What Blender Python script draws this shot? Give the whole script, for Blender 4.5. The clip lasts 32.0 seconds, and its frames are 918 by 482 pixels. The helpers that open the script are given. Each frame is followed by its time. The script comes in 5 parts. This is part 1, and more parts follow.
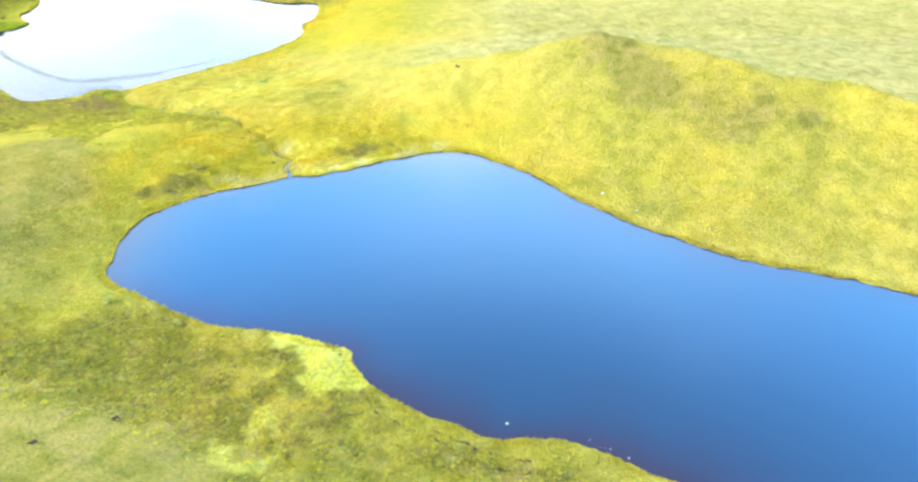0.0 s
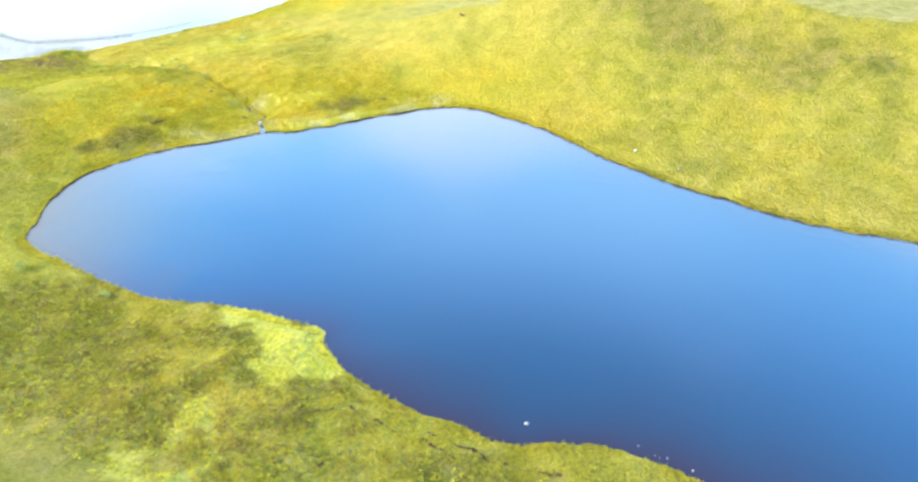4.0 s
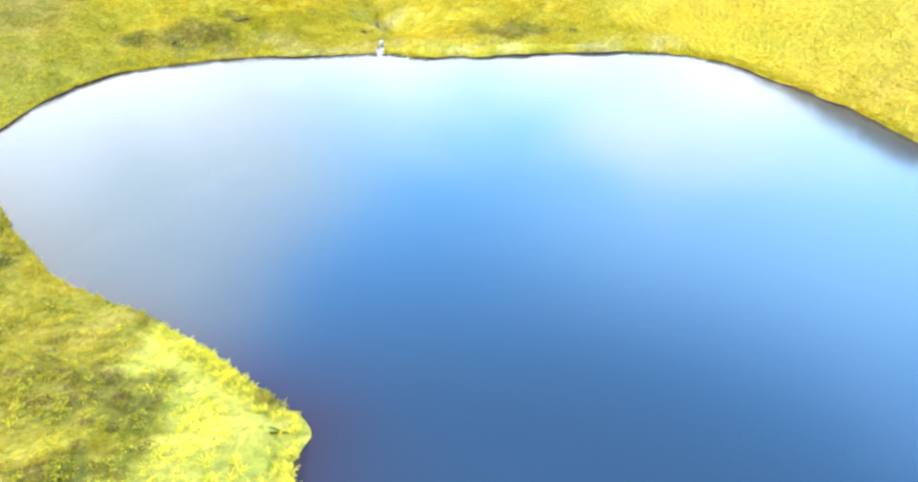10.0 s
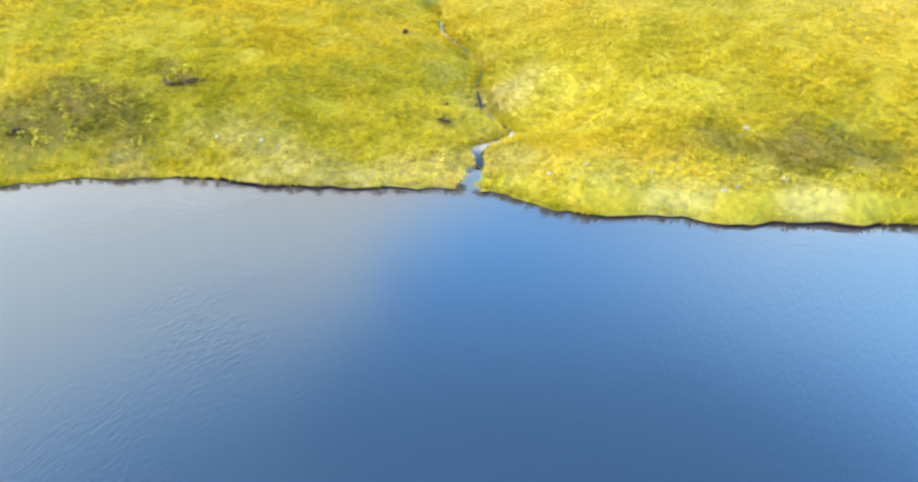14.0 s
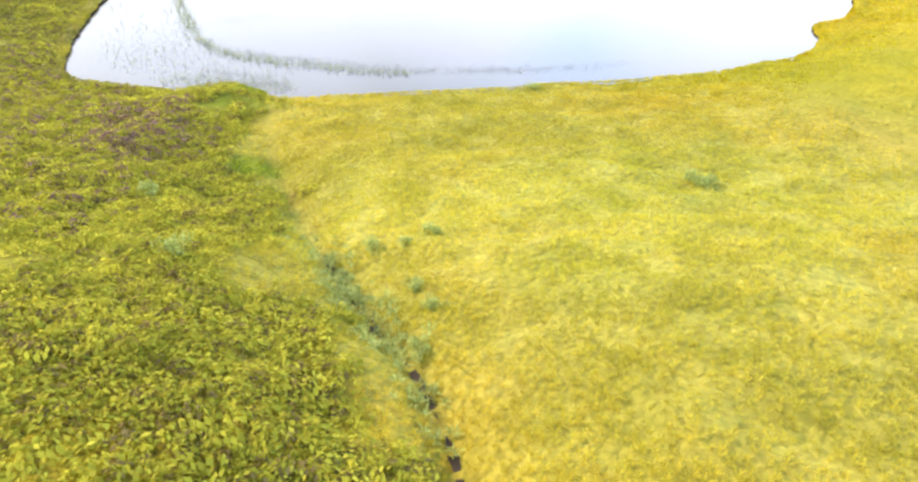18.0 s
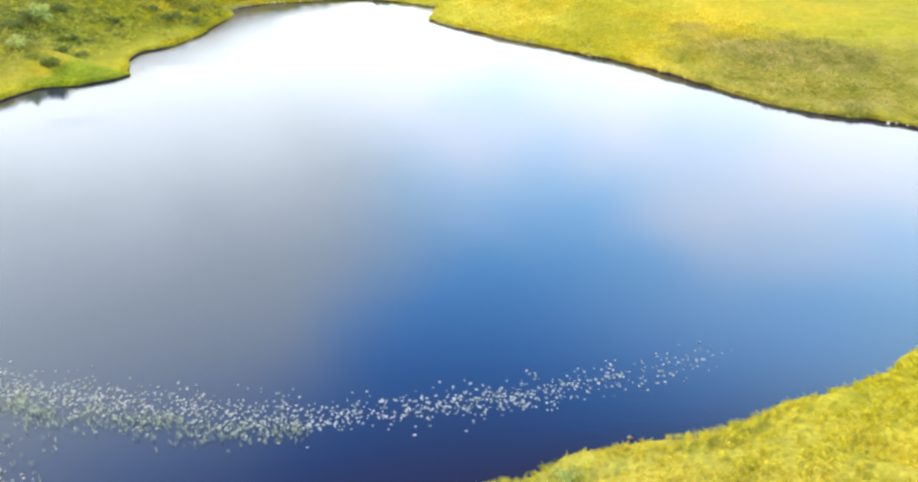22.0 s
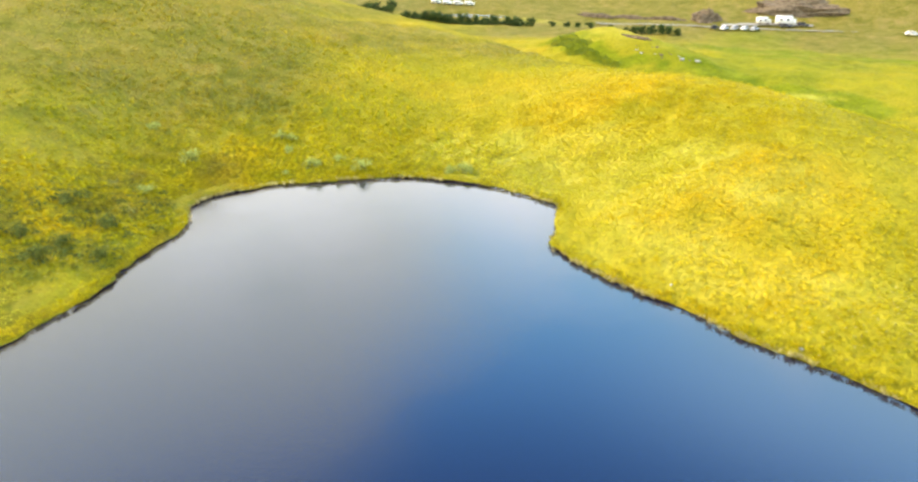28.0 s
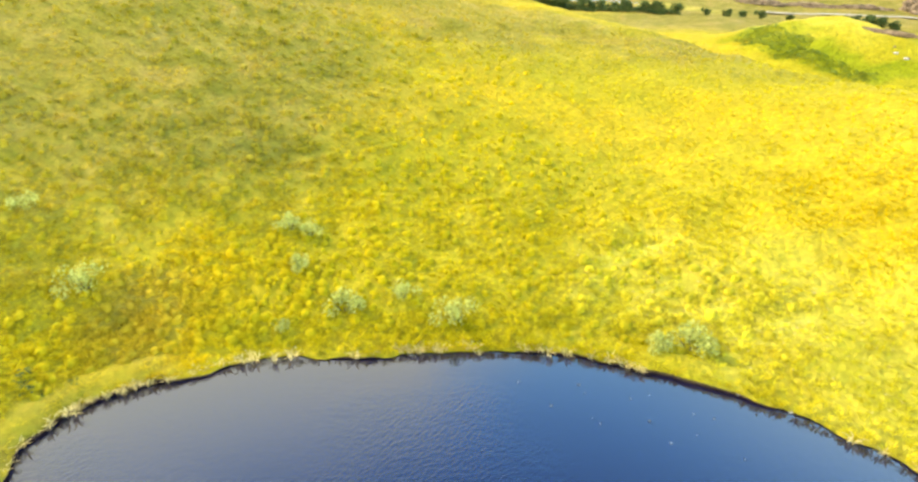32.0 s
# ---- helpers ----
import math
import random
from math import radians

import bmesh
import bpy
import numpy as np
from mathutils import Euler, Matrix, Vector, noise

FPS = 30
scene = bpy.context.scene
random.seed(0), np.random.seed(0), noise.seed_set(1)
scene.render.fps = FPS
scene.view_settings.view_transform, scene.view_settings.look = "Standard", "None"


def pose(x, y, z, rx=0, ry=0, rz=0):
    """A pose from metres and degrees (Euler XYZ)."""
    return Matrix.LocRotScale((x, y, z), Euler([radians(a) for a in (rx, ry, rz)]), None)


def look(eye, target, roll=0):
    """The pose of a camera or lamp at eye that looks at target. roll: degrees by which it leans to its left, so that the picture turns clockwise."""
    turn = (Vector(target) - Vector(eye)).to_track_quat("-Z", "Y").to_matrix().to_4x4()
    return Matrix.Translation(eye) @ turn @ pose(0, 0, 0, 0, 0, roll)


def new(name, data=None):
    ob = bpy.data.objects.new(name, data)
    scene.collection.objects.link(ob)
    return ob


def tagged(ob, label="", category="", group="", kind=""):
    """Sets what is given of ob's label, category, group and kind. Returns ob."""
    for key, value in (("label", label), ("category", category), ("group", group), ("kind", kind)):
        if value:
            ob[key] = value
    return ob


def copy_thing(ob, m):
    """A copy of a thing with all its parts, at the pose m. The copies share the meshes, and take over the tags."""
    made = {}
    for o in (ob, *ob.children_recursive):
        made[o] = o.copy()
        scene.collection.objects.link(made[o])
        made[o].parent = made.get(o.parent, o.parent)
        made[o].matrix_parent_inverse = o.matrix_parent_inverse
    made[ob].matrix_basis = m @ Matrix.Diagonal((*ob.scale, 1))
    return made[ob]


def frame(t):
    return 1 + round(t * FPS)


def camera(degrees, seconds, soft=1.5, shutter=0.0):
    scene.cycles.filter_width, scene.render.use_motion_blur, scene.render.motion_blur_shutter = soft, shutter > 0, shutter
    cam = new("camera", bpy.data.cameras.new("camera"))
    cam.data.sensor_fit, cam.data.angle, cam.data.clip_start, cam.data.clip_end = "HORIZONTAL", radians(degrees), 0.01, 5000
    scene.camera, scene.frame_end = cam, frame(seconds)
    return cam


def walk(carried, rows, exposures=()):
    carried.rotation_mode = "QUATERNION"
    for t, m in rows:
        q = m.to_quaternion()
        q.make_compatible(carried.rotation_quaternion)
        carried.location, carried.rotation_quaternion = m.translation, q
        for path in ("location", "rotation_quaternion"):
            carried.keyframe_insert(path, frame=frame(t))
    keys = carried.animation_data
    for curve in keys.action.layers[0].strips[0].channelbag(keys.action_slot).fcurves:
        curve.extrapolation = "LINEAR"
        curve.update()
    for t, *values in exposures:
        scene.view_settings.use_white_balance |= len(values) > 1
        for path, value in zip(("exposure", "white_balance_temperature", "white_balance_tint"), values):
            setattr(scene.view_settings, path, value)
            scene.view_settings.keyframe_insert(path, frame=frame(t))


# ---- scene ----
# ---- camera and walk ----
cam = camera(67.7, 32.0, 2.5)
PATH = [
    (0, look((0.18, 2.13, 92.15), (0.20, 18.27, 80.33), 0.56)),
    (0.5, look((0.52, 5.22, 89.01), (0.37, 21.36, 77.21), 0.46)),
    (1, look((0.52, 7.99, 85.94), (0.39, 24.15, 74.16), 0.47)),
    (1.5, look((0.54, 10.51, 82.87), (0.41, 26.68, 71.10), 0.43)),
    (2, look((0.65, 12.85, 79.68), (0.52, 29.04, 67.94), 0.39)),
    (2.5, look((0.51, 15.07, 76.62), (0.40, 31.26, 64.88), 0.49)),
    (3, look((0.37, 16.84, 73.99), (0.27, 33.03, 62.25), 0.51)),
    (3.5, look((0.30, 18.48, 71.01), (0.21, 34.70, 59.31), 0.53)),
    (5.5, look((-0.12, 23.77, 62.80), (-0.20, 40.04, 51.17), 0.58)),
    (6, look((-0.21, 25.16, 59.96), (-0.30, 41.43, 48.34), 0.54)),
    (6.5, look((-0.23, 26.91, 56.83), (-0.32, 43.18, 45.21), 0.52)),
    (7, look((-0.26, 29.15, 53.56), (-0.37, 45.45, 41.97), 0.56)),
    (7.5, look((-0.26, 33.29, 50.42), (-0.39, 49.57, 38.80), 0.52)),
    (8, look((-0.41, 38.96, 47.24), (-0.55, 55.25, 35.63), 0.45)),
    (8.5, look((-0.19, 46.48, 44.34), (-0.39, 62.72, 32.66), 0.37)),
    (9, look((-0.60, 53.79, 41.91), (-2.16, 69.94, 30.22), 0.49)),
    (9.5, look((-0.18, 61.75, 39.49), (-4.20, 77.41, 27.71), 0.25)),
    (10, look((-0.78, 68.66, 36.64), (-6.16, 83.89, 24.84), 0.13)),
    (10.5, look((-1.73, 75.13, 34.04), (-8.46, 89.78, 22.20), 0.02)),
    (11, look((-3.63, 81.92, 31.68), (-10.40, 96.52, 19.81), 0.05)),
    (11.5, look((-7.18, 87.81, 31.31), (-13.77, 102.53, 19.48), 0.22)),
    (12, look((-10.88, 94.84, 30.92), (-18.96, 108.81, 19.10), -0.07)),
    (12.5, look((-14.22, 101.54, 28.67), (-22.24, 115.55, 16.86), -0.01)),
    (13, look((-18.10, 109.23, 25.22), (-26.19, 123.28, 13.51), -0.02)),
    (13.5, look((-22.32, 117.04, 22.12), (-30.44, 131.10, 10.44), -0.11)),
    (14, look((-26.87, 125.13, 20.79), (-35.07, 139.27, 9.26), -0.65)),
    (14.5, look((-31.44, 132.81, 20.83), (-39.62, 147.00, 9.35), -1.31)),
    (15, look((-35.71, 140.28, 21.02), (-43.91, 154.53, 9.63), -1.82)),
    (15.5, look((-39.59, 146.35, 21.48), (-47.65, 160.69, 10.10), -1.94)),
    (17.5, look((-56.36, 170.77, 21.41), (-64.73, 185.13, 10.28), 0.65)),
    (18, look((-60.05, 177.16, 21.56), (-68.81, 191.29, 10.44), 0.59)),
    (18.5, look((-63.84, 183.47, 21.65), (-72.60, 197.62, 10.55), 0.44)),
    (19, look((-67.70, 189.68, 21.94), (-76.46, 203.81, 10.82), 0.32)),
    (19.5, look((-71.23, 195.52, 22.05), (-79.49, 209.97, 10.96), 0.14)),
    (20, look((-75.15, 201.22, 22.34), (-83.15, 215.76, 11.17), 0.32)),
    (20.5, look((-79.36, 206.89, 22.07), (-86.84, 221.69, 10.88), 0.59)),
    (21, look((-83.21, 213.12, 22.25), (-90.37, 228.02, 10.99), 0.90)),
    (21.5, look((-87.06, 219.28, 22.66), (-94.36, 234.56, 12.03), 0.46)),
    (22, look((-90.66, 225.49, 22.91), (-98.08, 241.13, 12.89), 0.35)),
    (22.5, look((-93.81, 231.83, 22.66), (-101.25, 247.46, 12.65), 0.37)),
    (23, look((-97.20, 238.39, 22.49), (-105.74, 253.46, 12.50), 0.38)),
    (23.5, look((-100.27, 245.37, 22.51), (-109.48, 260.02, 12.48), 0.29)),
    (24, look((-103.13, 251.47, 22.66), (-112.35, 266.09, 12.59), 0.14)),
    (24.5, look((-107.26, 257.30, 22.86), (-116.41, 271.93, 12.75), 0.25)),
    (26.5, look((-124.98, 282.48, 22.28), (-134.27, 297.58, 13.02), -0.66)),
    (27, look((-129.43, 288.71, 22.29), (-138.84, 304.09, 13.64), -0.57)),
    (27.5, look((-133.87, 294.85, 22.49), (-143.32, 310.40, 14.19), -0.31)),
    (28, look((-138.67, 300.94, 22.73), (-148.00, 316.51, 14.34), -0.06)),
    (28.5, look((-143.54, 306.88, 22.50), (-152.92, 322.39, 14.05), 0.13)),
    (29, look((-147.90, 312.91, 21.57), (-158.70, 327.51, 13.18), -0.33)),
    (29.5, look((-152.08, 319.16, 20.89), (-163.49, 333.28, 12.50), -0.65)),
    (30, look((-156.82, 324.99, 18.82), (-168.18, 339.09, 10.32), -0.56)),
    (30.5, look((-162.78, 330.99, 16.05), (-173.99, 345.19, 7.52), -0.31)),
    (31, look((-167.76, 336.72, 14.26), (-178.95, 350.90, 5.68), -0.38)),
    (31.5, look((-173.27, 342.62, 13.91), (-184.37, 356.85, 5.30), -0.15)),
    (32, look((-178.54, 348.26, 13.69), (-189.59, 362.52, 5.04), 0.04)),
]
EXPOSURES = [(0, 0.70, 6420, 21), (3, 0.57, 6520, 21), (6, 0.43, 6620, 21), (8, 0.43, 6770, 21), (9, 0.74, 6920, 21), (10, 0.76, 7020, 21), (11, 0.62, 7220, 18), (13, 0.48, 7320, 16), (15, 0.46, 7520, 26), (19, 0.3, 7070, 26), (21, 0.42, 7170, 23), (23, 0.36, 7020, 20), (24, 0.34, 7020, 20), (28, 0.38, 8270, 21), (32, 0.78, 9150, 20)]
walk(cam, PATH, EXPOSURES)

# ---- world, sun ----
SUN = Vector((-0.80, -0.10, 0.60)).normalized()
world = bpy.data.worlds.new("sky")
scene.world = world
world.use_nodes = True
wn, wl = world.node_tree.nodes, world.node_tree.links
wn.clear()
sky = wn.new("ShaderNodeTexSky")
sky.sky_type, sky.sun_disc = "NISHITA", False
sky.sun_elevation = math.asin(SUN.z)
sky.sun_rotation = math.atan2(SUN.x, SUN.y)
sky.air_density, sky.dust_density, sky.ozone_density = 1.0, 0.6, 2.0
geo = wn.new("ShaderNodeTexCoord")


def sky_math(op, a, b=None):
    x = wn.new("ShaderNodeMath")
    x.operation = op
    for k, v in enumerate((a, b)):
        if v is None:
            continue
        if isinstance(v, (int, float)):
            x.inputs[k].default_value = v
        else:
            wl.new(v, x.inputs[k])
    return x.outputs[0]


def sky_step(value, low, high):
    x = wn.new("ShaderNodeMapRange")
    x.interpolation_type = "SMOOTHSTEP"
    x.inputs["From Min"].default_value, x.inputs["From Max"].default_value = low, high
    wl.new(value, x.inputs["Value"])
    return x.outputs["Result"]


def sky_noise(scale, stretch, seed, detail=6.0):
    m = wn.new("ShaderNodeMapping")
    m.inputs["Scale"].default_value, m.inputs["Location"].default_value = (1, 1, stretch), (seed, 0.4 * seed, 0.0)
    wl.new(geo.outputs["Generated"], m.inputs["Vector"])
    x = wn.new("ShaderNodeTexNoise")
    x.inputs["Scale"].default_value, x.inputs["Detail"].default_value, x.inputs["Distortion"].default_value = scale, detail, 0.4
    wl.new(m.outputs[0], x.inputs["Vector"])
    return x.outputs["Fac"]


def sky_mix(fac, a, b):
    x = wn.new("ShaderNodeMix")
    x.data_type = "RGBA"
    wl.new(fac, x.inputs["Factor"])
    wl.new(a, x.inputs["A"])
    if isinstance(b, tuple):
        x.inputs["B"].default_value = (*b, 1)
    else:
        wl.new(b, x.inputs["B"])
    return x.outputs["Result"]


ax = wn.new("ShaderNodeSeparateXYZ")
wl.new(geo.outputs["Generated"], ax.inputs[0])
# a grey cloud deck over the western half of the sky, its edge running overhead
veil = sky_noise(1.7, 1.6, 1.3)
west = sky_math("ADD", sky_math("MULTIPLY", ax.outputs[0], -0.84), sky_math("MULTIPLY", ax.outputs[1], -0.545))
west = sky_math("ADD", west, sky_math("MULTIPLY", sky_math("SUBTRACT", veil, 0.5), 0.35))
west = sky_math("SUBTRACT", west, sky_math("MULTIPLY", sky_math("MAXIMUM", sky_math("SUBTRACT", ax.outputs[2], 0.5), 0.0), 0.8))
deck = sky_math("MULTIPLY", sky_step(west, -0.17, 0.05), sky_step(ax.outputs[2], 0.79, 0.59))
# broken white cloud and haze low down, a few scraps of cloud higher up
scraps = sky_step(sky_noise(2.3, 2.4, 4.1, 8.0), 0.53, 0.70)
low = sky_math("ADD", ax.outputs[2], sky_math("MULTIPLY", sky_math("SUBTRACT", sky_noise(3.0, 2.0, 2.2), 0.5), -0.5))
haze = sky_step(low, 0.51, 0.28)
color = sky_mix(sky_math("MULTIPLY", scraps, 0.25), sky.outputs["Color"], (15.0, 17.0, 20.0))
color = sky_mix(sky_math("MULTIPLY", sky_step(ax.outputs[2], 0.80, 0.55), 0.85), color, (3.0, 13.0, 30.0))
color = sky_mix(sky_math("MULTIPLY", sky_step(ax.outputs[2], 0.66, 0.40), 0.85), color, (8.0, 24.0, 37.0))
# a thin veil half way up in the north, broken white cloud low down
thin = sky_math("MULTIPLY", sky_step(ax.outputs[2], 0.72, 0.52), sky_math("MULTIPLY", sky_step(ax.outputs[0], 0.56, 0.22), sky_step(ax.outputs[0], -0.32, 0.02)))
color = sky_mix(sky_math("MULTIPLY", thin, 0.48), color, (14.0, 27.0, 38.0))
color = sky_mix(haze, color, (24.0, 29.5, 33.0))
mixc = wn.new("ShaderNodeMix")
mixc.data_type = "RGBA"
wl.new(deck, mixc.inputs["Factor"])
wl.new(color, mixc.inputs["A"])
deck_base = wn.new("ShaderNodeRGB")
deck_base.outputs[0].default_value = (5.8, 8.4, 9.0, 1)
grey = sky_mix(sky_step(ax.outputs[2], 0.82, 0.50), deck_base.outputs[0], (15.5, 20.2, 19.6))
grey = sky_mix(haze, grey, (22.0, 27.0, 28.5))
wl.new(grey, mixc.inputs["B"])
bg = wn.new("ShaderNodeBackground")
bg.inputs["Strength"].default_value = 0.12
wl.new(mixc.outputs["Result"], bg.inputs["Color"])
wo = wn.new("ShaderNodeOutputWorld")
wl.new(bg.outputs[0], wo.inputs["Surface"])

sun_data = bpy.data.lights.new("sun", "SUN")
sun_data.energy, sun_data.angle, sun_data.color = 4.0, radians(0.6), (1.0, 0.95, 0.85)
sun = new("sun", sun_data)
sun.matrix_world = look(SUN * 300, (0, 0, 0))


# ---- materials ----
def material(name, rough=0.8, spec=0.2):
    m = bpy.data.materials.new(name)
    m.use_nodes = True
    n, l = m.node_tree.nodes, m.node_tree.links
    b = n["Principled BSDF"]
    b.inputs["Roughness"].default_value = rough
    b.inputs["Specular IOR Level"].default_value = spec
    return m, n, l, b


def node(n, kind, **values):
    x = n.new(kind)
    for key, value in values.items():
        x.inputs[key.replace("_", " ")].default_value = value
    return x


def ramp(n, l, source, stops):
    r = n.new("ShaderNodeValToRGB")
    e = r.color_ramp.elements
    while len(e) < len(stops):
        e.new(0.5)
    for k, (p, c) in zip(e, stops):
        k.position, k.color = p, (*c, 1)
    l.new(source, r.inputs["Fac"])
    return r.outputs["Color"]


def blend(n, l, fac, a, b, mode="MIX"):
    x = n.new("ShaderNodeMix")
    x.data_type, x.blend_type = "RGBA", mode
    for key, v in (("Factor", fac), ("A", a), ("B", b)):
        if isinstance(v, (int, float)):
            x.inputs[key].default_value = v
        elif isinstance(v, tuple):
            x.inputs[key].default_value = (*v, 1)
        else:
            l.new(v, x.inputs[key])
    return x.outputs["Result"]


def thin_leaf(n, l, b, color, share=0.5):
    """Blades and leaves let half of their light through."""
    x = n.new("ShaderNodeBsdfTranslucent")
    l.new(color, x.inputs["Color"])
    mix = n.new("ShaderNodeMixShader")
    mix.inputs["Fac"].default_value = share
    l.new(b.outputs[0], mix.inputs[1])
    l.new(x.outputs[0], mix.inputs[2])
    l.new(mix.outputs[0], n["Material Output"].inputs["Surface"])


def sward(name, blades):
    """Moor grass: straw, olive and ochre at several sizes; the attribute zone holds heather, pale moss, lush green, and
    painted sun, cloud shade and haze.
    """
    m, n, l, b = material(name, 0.9, 0.04)
    co = n.new("ShaderNodeNewGeometry")
    big = node(n, "ShaderNodeTexNoise", Scale=0.035, Detail=4.0, Roughness=0.55)
    mid = node(n, "ShaderNodeTexNoise", Scale=0.22, Detail=6.0, Roughness=0.62, Distortion=0.6)
    small = node(n, "ShaderNodeTexNoise", Scale=2.2, Detail=5.0, Roughness=0.7)
    for x in (big, mid, small):
        l.new(co.outputs["Position"], x.inputs["Vector"])
    c = ramp(n, l, big.outputs["Fac"], [(0.36, (0.25, 0.235, 0.02)), (0.5, (0.335, 0.285, 0.021)), (0.64, (0.45, 0.315, 0.022))])
    c2 = ramp(n, l, mid.outputs["Fac"], [(0.34, (0.24, 0.225, 0.016)), (0.5, (0.335, 0.285, 0.021)), (0.66, (0.41, 0.335, 0.025))])
    c = blend(n, l, 0.4, c, c2)
    zone = n.new("ShaderNodeAttribute")
    zone.attribute_name = "zone"
    sep = n.new("ShaderNodeSeparateColor")
    l.new(zone.outputs["Color"], sep.inputs[0])
    pale = ramp(n, l, mid.outputs["Fac"], [(0.35, (0.28, 0.255, 0.075)), (0.65, (0.43, 0.375, 0.135))])
    c = blend(n, l, zone.outputs["Alpha"], c, pale)
    heath = ramp(n, l, mid.outputs["Fac"], [(0.35, (0.115, 0.115, 0.024)), (0.52, (0.19, 0.165, 0.045)), (0.66, (0.25, 0.19, 0.075))])
    c = blend(n, l, sep.outputs[0], c, heath)
    moss = ramp(n, l, mid.outputs["Fac"], [(0.35, (0.42, 0.42, 0.06)), (0.65, (0.58, 0.54, 0.12))])
    c = blend(n, l, sep.outputs[1], c, moss)
    lush = ramp(n, l, mid.outputs["Fac"], [(0.35, (0.105, 0.16, 0.008)), (0.65, (0.205, 0.25, 0.014))])
    c = blend(n, l, sep.outputs[2], c, lush)
    clump = node(n, "ShaderNodeTexNoise", Scale=1.25, Detail=4.0, Roughness=0.65, Distortion=0.6)
    l.new(co.outputs["Position"], clump.inputs["Vector"])
    c = blend(n, l, 0.5, c, ramp(n, l, clump.outputs["Fac"], [(0.33, (0.62, 0.62, 0.68)), (0.5, (1, 1, 1)), (0.68, (1.22, 1.2, 1.05))]), "MULTIPLY")
    grain = ramp(n, l, small.outputs["Fac"], [(0.28, (0.5, 0.5, 0.45)), (0.5, (1, 1, 1)), (0.72, (1.35, 1.3, 1.2))])
    c = blend(n, l, 0.5 if not blades else 0.3, c, grain, "MULTIPLY")
    if blades:
        each = ramp(n, l, co.outputs["Random Per Island"], [(0.0, (1.5, 1.52, 1.15)), (0.5, (1.72, 1.7, 1.25)), (1.0, (1.95, 1.88, 1.4))])
        c = blend(n, l, 1.0, c, each, "MULTIPLY")
        thin_leaf(n, l, b, c)
    else:
        lump = node(n, "ShaderNodeTexVoronoi", Scale=1.5, Randomness=1.0)
        l.new(co.outputs["Position"], lump.inputs["Vector"])
        low = n.new("ShaderNodeMath")
        low.operation, low.inputs[1].default_value = "MULTIPLY_ADD", -0.8
        l.new(lump.outputs["Distance"], low.inputs[0])
        l.new(small.outputs["Fac"], low.inputs[2])
        bump = node(n, "ShaderNodeBump", Strength=0.8, Distance=0.34)
        l.new(low.outputs[0], bump.inputs["Height"])
        l.new(bump.outputs[0], b.inputs["Normal"])
    l.new(c, b.inputs["Base Color"])
    return m


def mottled(name, low, high, scale, rough=0.85, bump=0.3, spec=0.2, each=False):
    m, n, l, b = material(name, rough, spec)
    co = n.new("ShaderNodeNewGeometry")
    x = node(n, "ShaderNodeTexNoise", Scale=scale, Detail=7.0, Roughness=0.65)
    l.new(co.outputs["Position"], x.inputs["Vector"])
    c = ramp(n, l, x.outputs["Fac"], [(0.3, low), (0.7, high)])
    if each:
        r = ramp(n, l, co.outputs["Random Per Island"], [(0.0, (0.9, 0.92, 0.9)), (1.0, (1.9, 1.85, 1.8))])
        c = blend(n, l, 1.0, c, r, "MULTIPLY")
        thin_leaf(n, l, b, c)
    l.new(c, b.inputs["Base Color"])
    if bump:
        u = node(n, "ShaderNodeBump", Strength=bump, Distance=0.1)
        l.new(x.outputs["Fac"], u.inputs["Height"])
        l.new(u.outputs[0], b.inputs["Normal"])
    return m


def water_material(name, deep, shallow, ripple, ior=1.6):
    m, n, l, b = material(name, 0.04, 0.5)
    b.inputs["IOR"].default_value = ior
    at = n.new("ShaderNodeAttribute")
    at.attribute_name = "shallow"
    c = blend(n, l, at.outputs["Fac"], deep, shallow)
    l.new(c, b.inputs["Base Color"])
    co = n.new("ShaderNodeNewGeometry")
    mp = n.new("ShaderNodeMapping")
    mp.inputs["Rotation"].default_value = (0, 0, -0.1)
    mp.inputs["Scale"].default_value = (2.3, 0.95, 1.0)
    l.new(co.outputs["Position"], mp.inputs["Vector"])
    w = node(n, "ShaderNodeTexNoise", Scale=2.6, Detail=2.0, Roughness=0.5, Distortion=0.3)
    l.new(mp.outputs[0], w.inputs["Vector"])
    ruffled = n.new("ShaderNodeAttribute")
    ruffled.attribute_name = "ruffled"
    gr = ruffled.outputs["Fac"]
    u = node(n, "ShaderNodeBump", Strength=ripple, Distance=0.12)
    mul = n.new("ShaderNodeMath")
    mul.operation = "MULTIPLY"
    l.new(w.outputs["Fac"], mul.inputs[0])
    l.new(gr, mul.inputs[1])
    l.new(mul.outputs[0], u.inputs["Height"])
    l.new(u.outputs[0], b.inputs["Normal"])
    return m


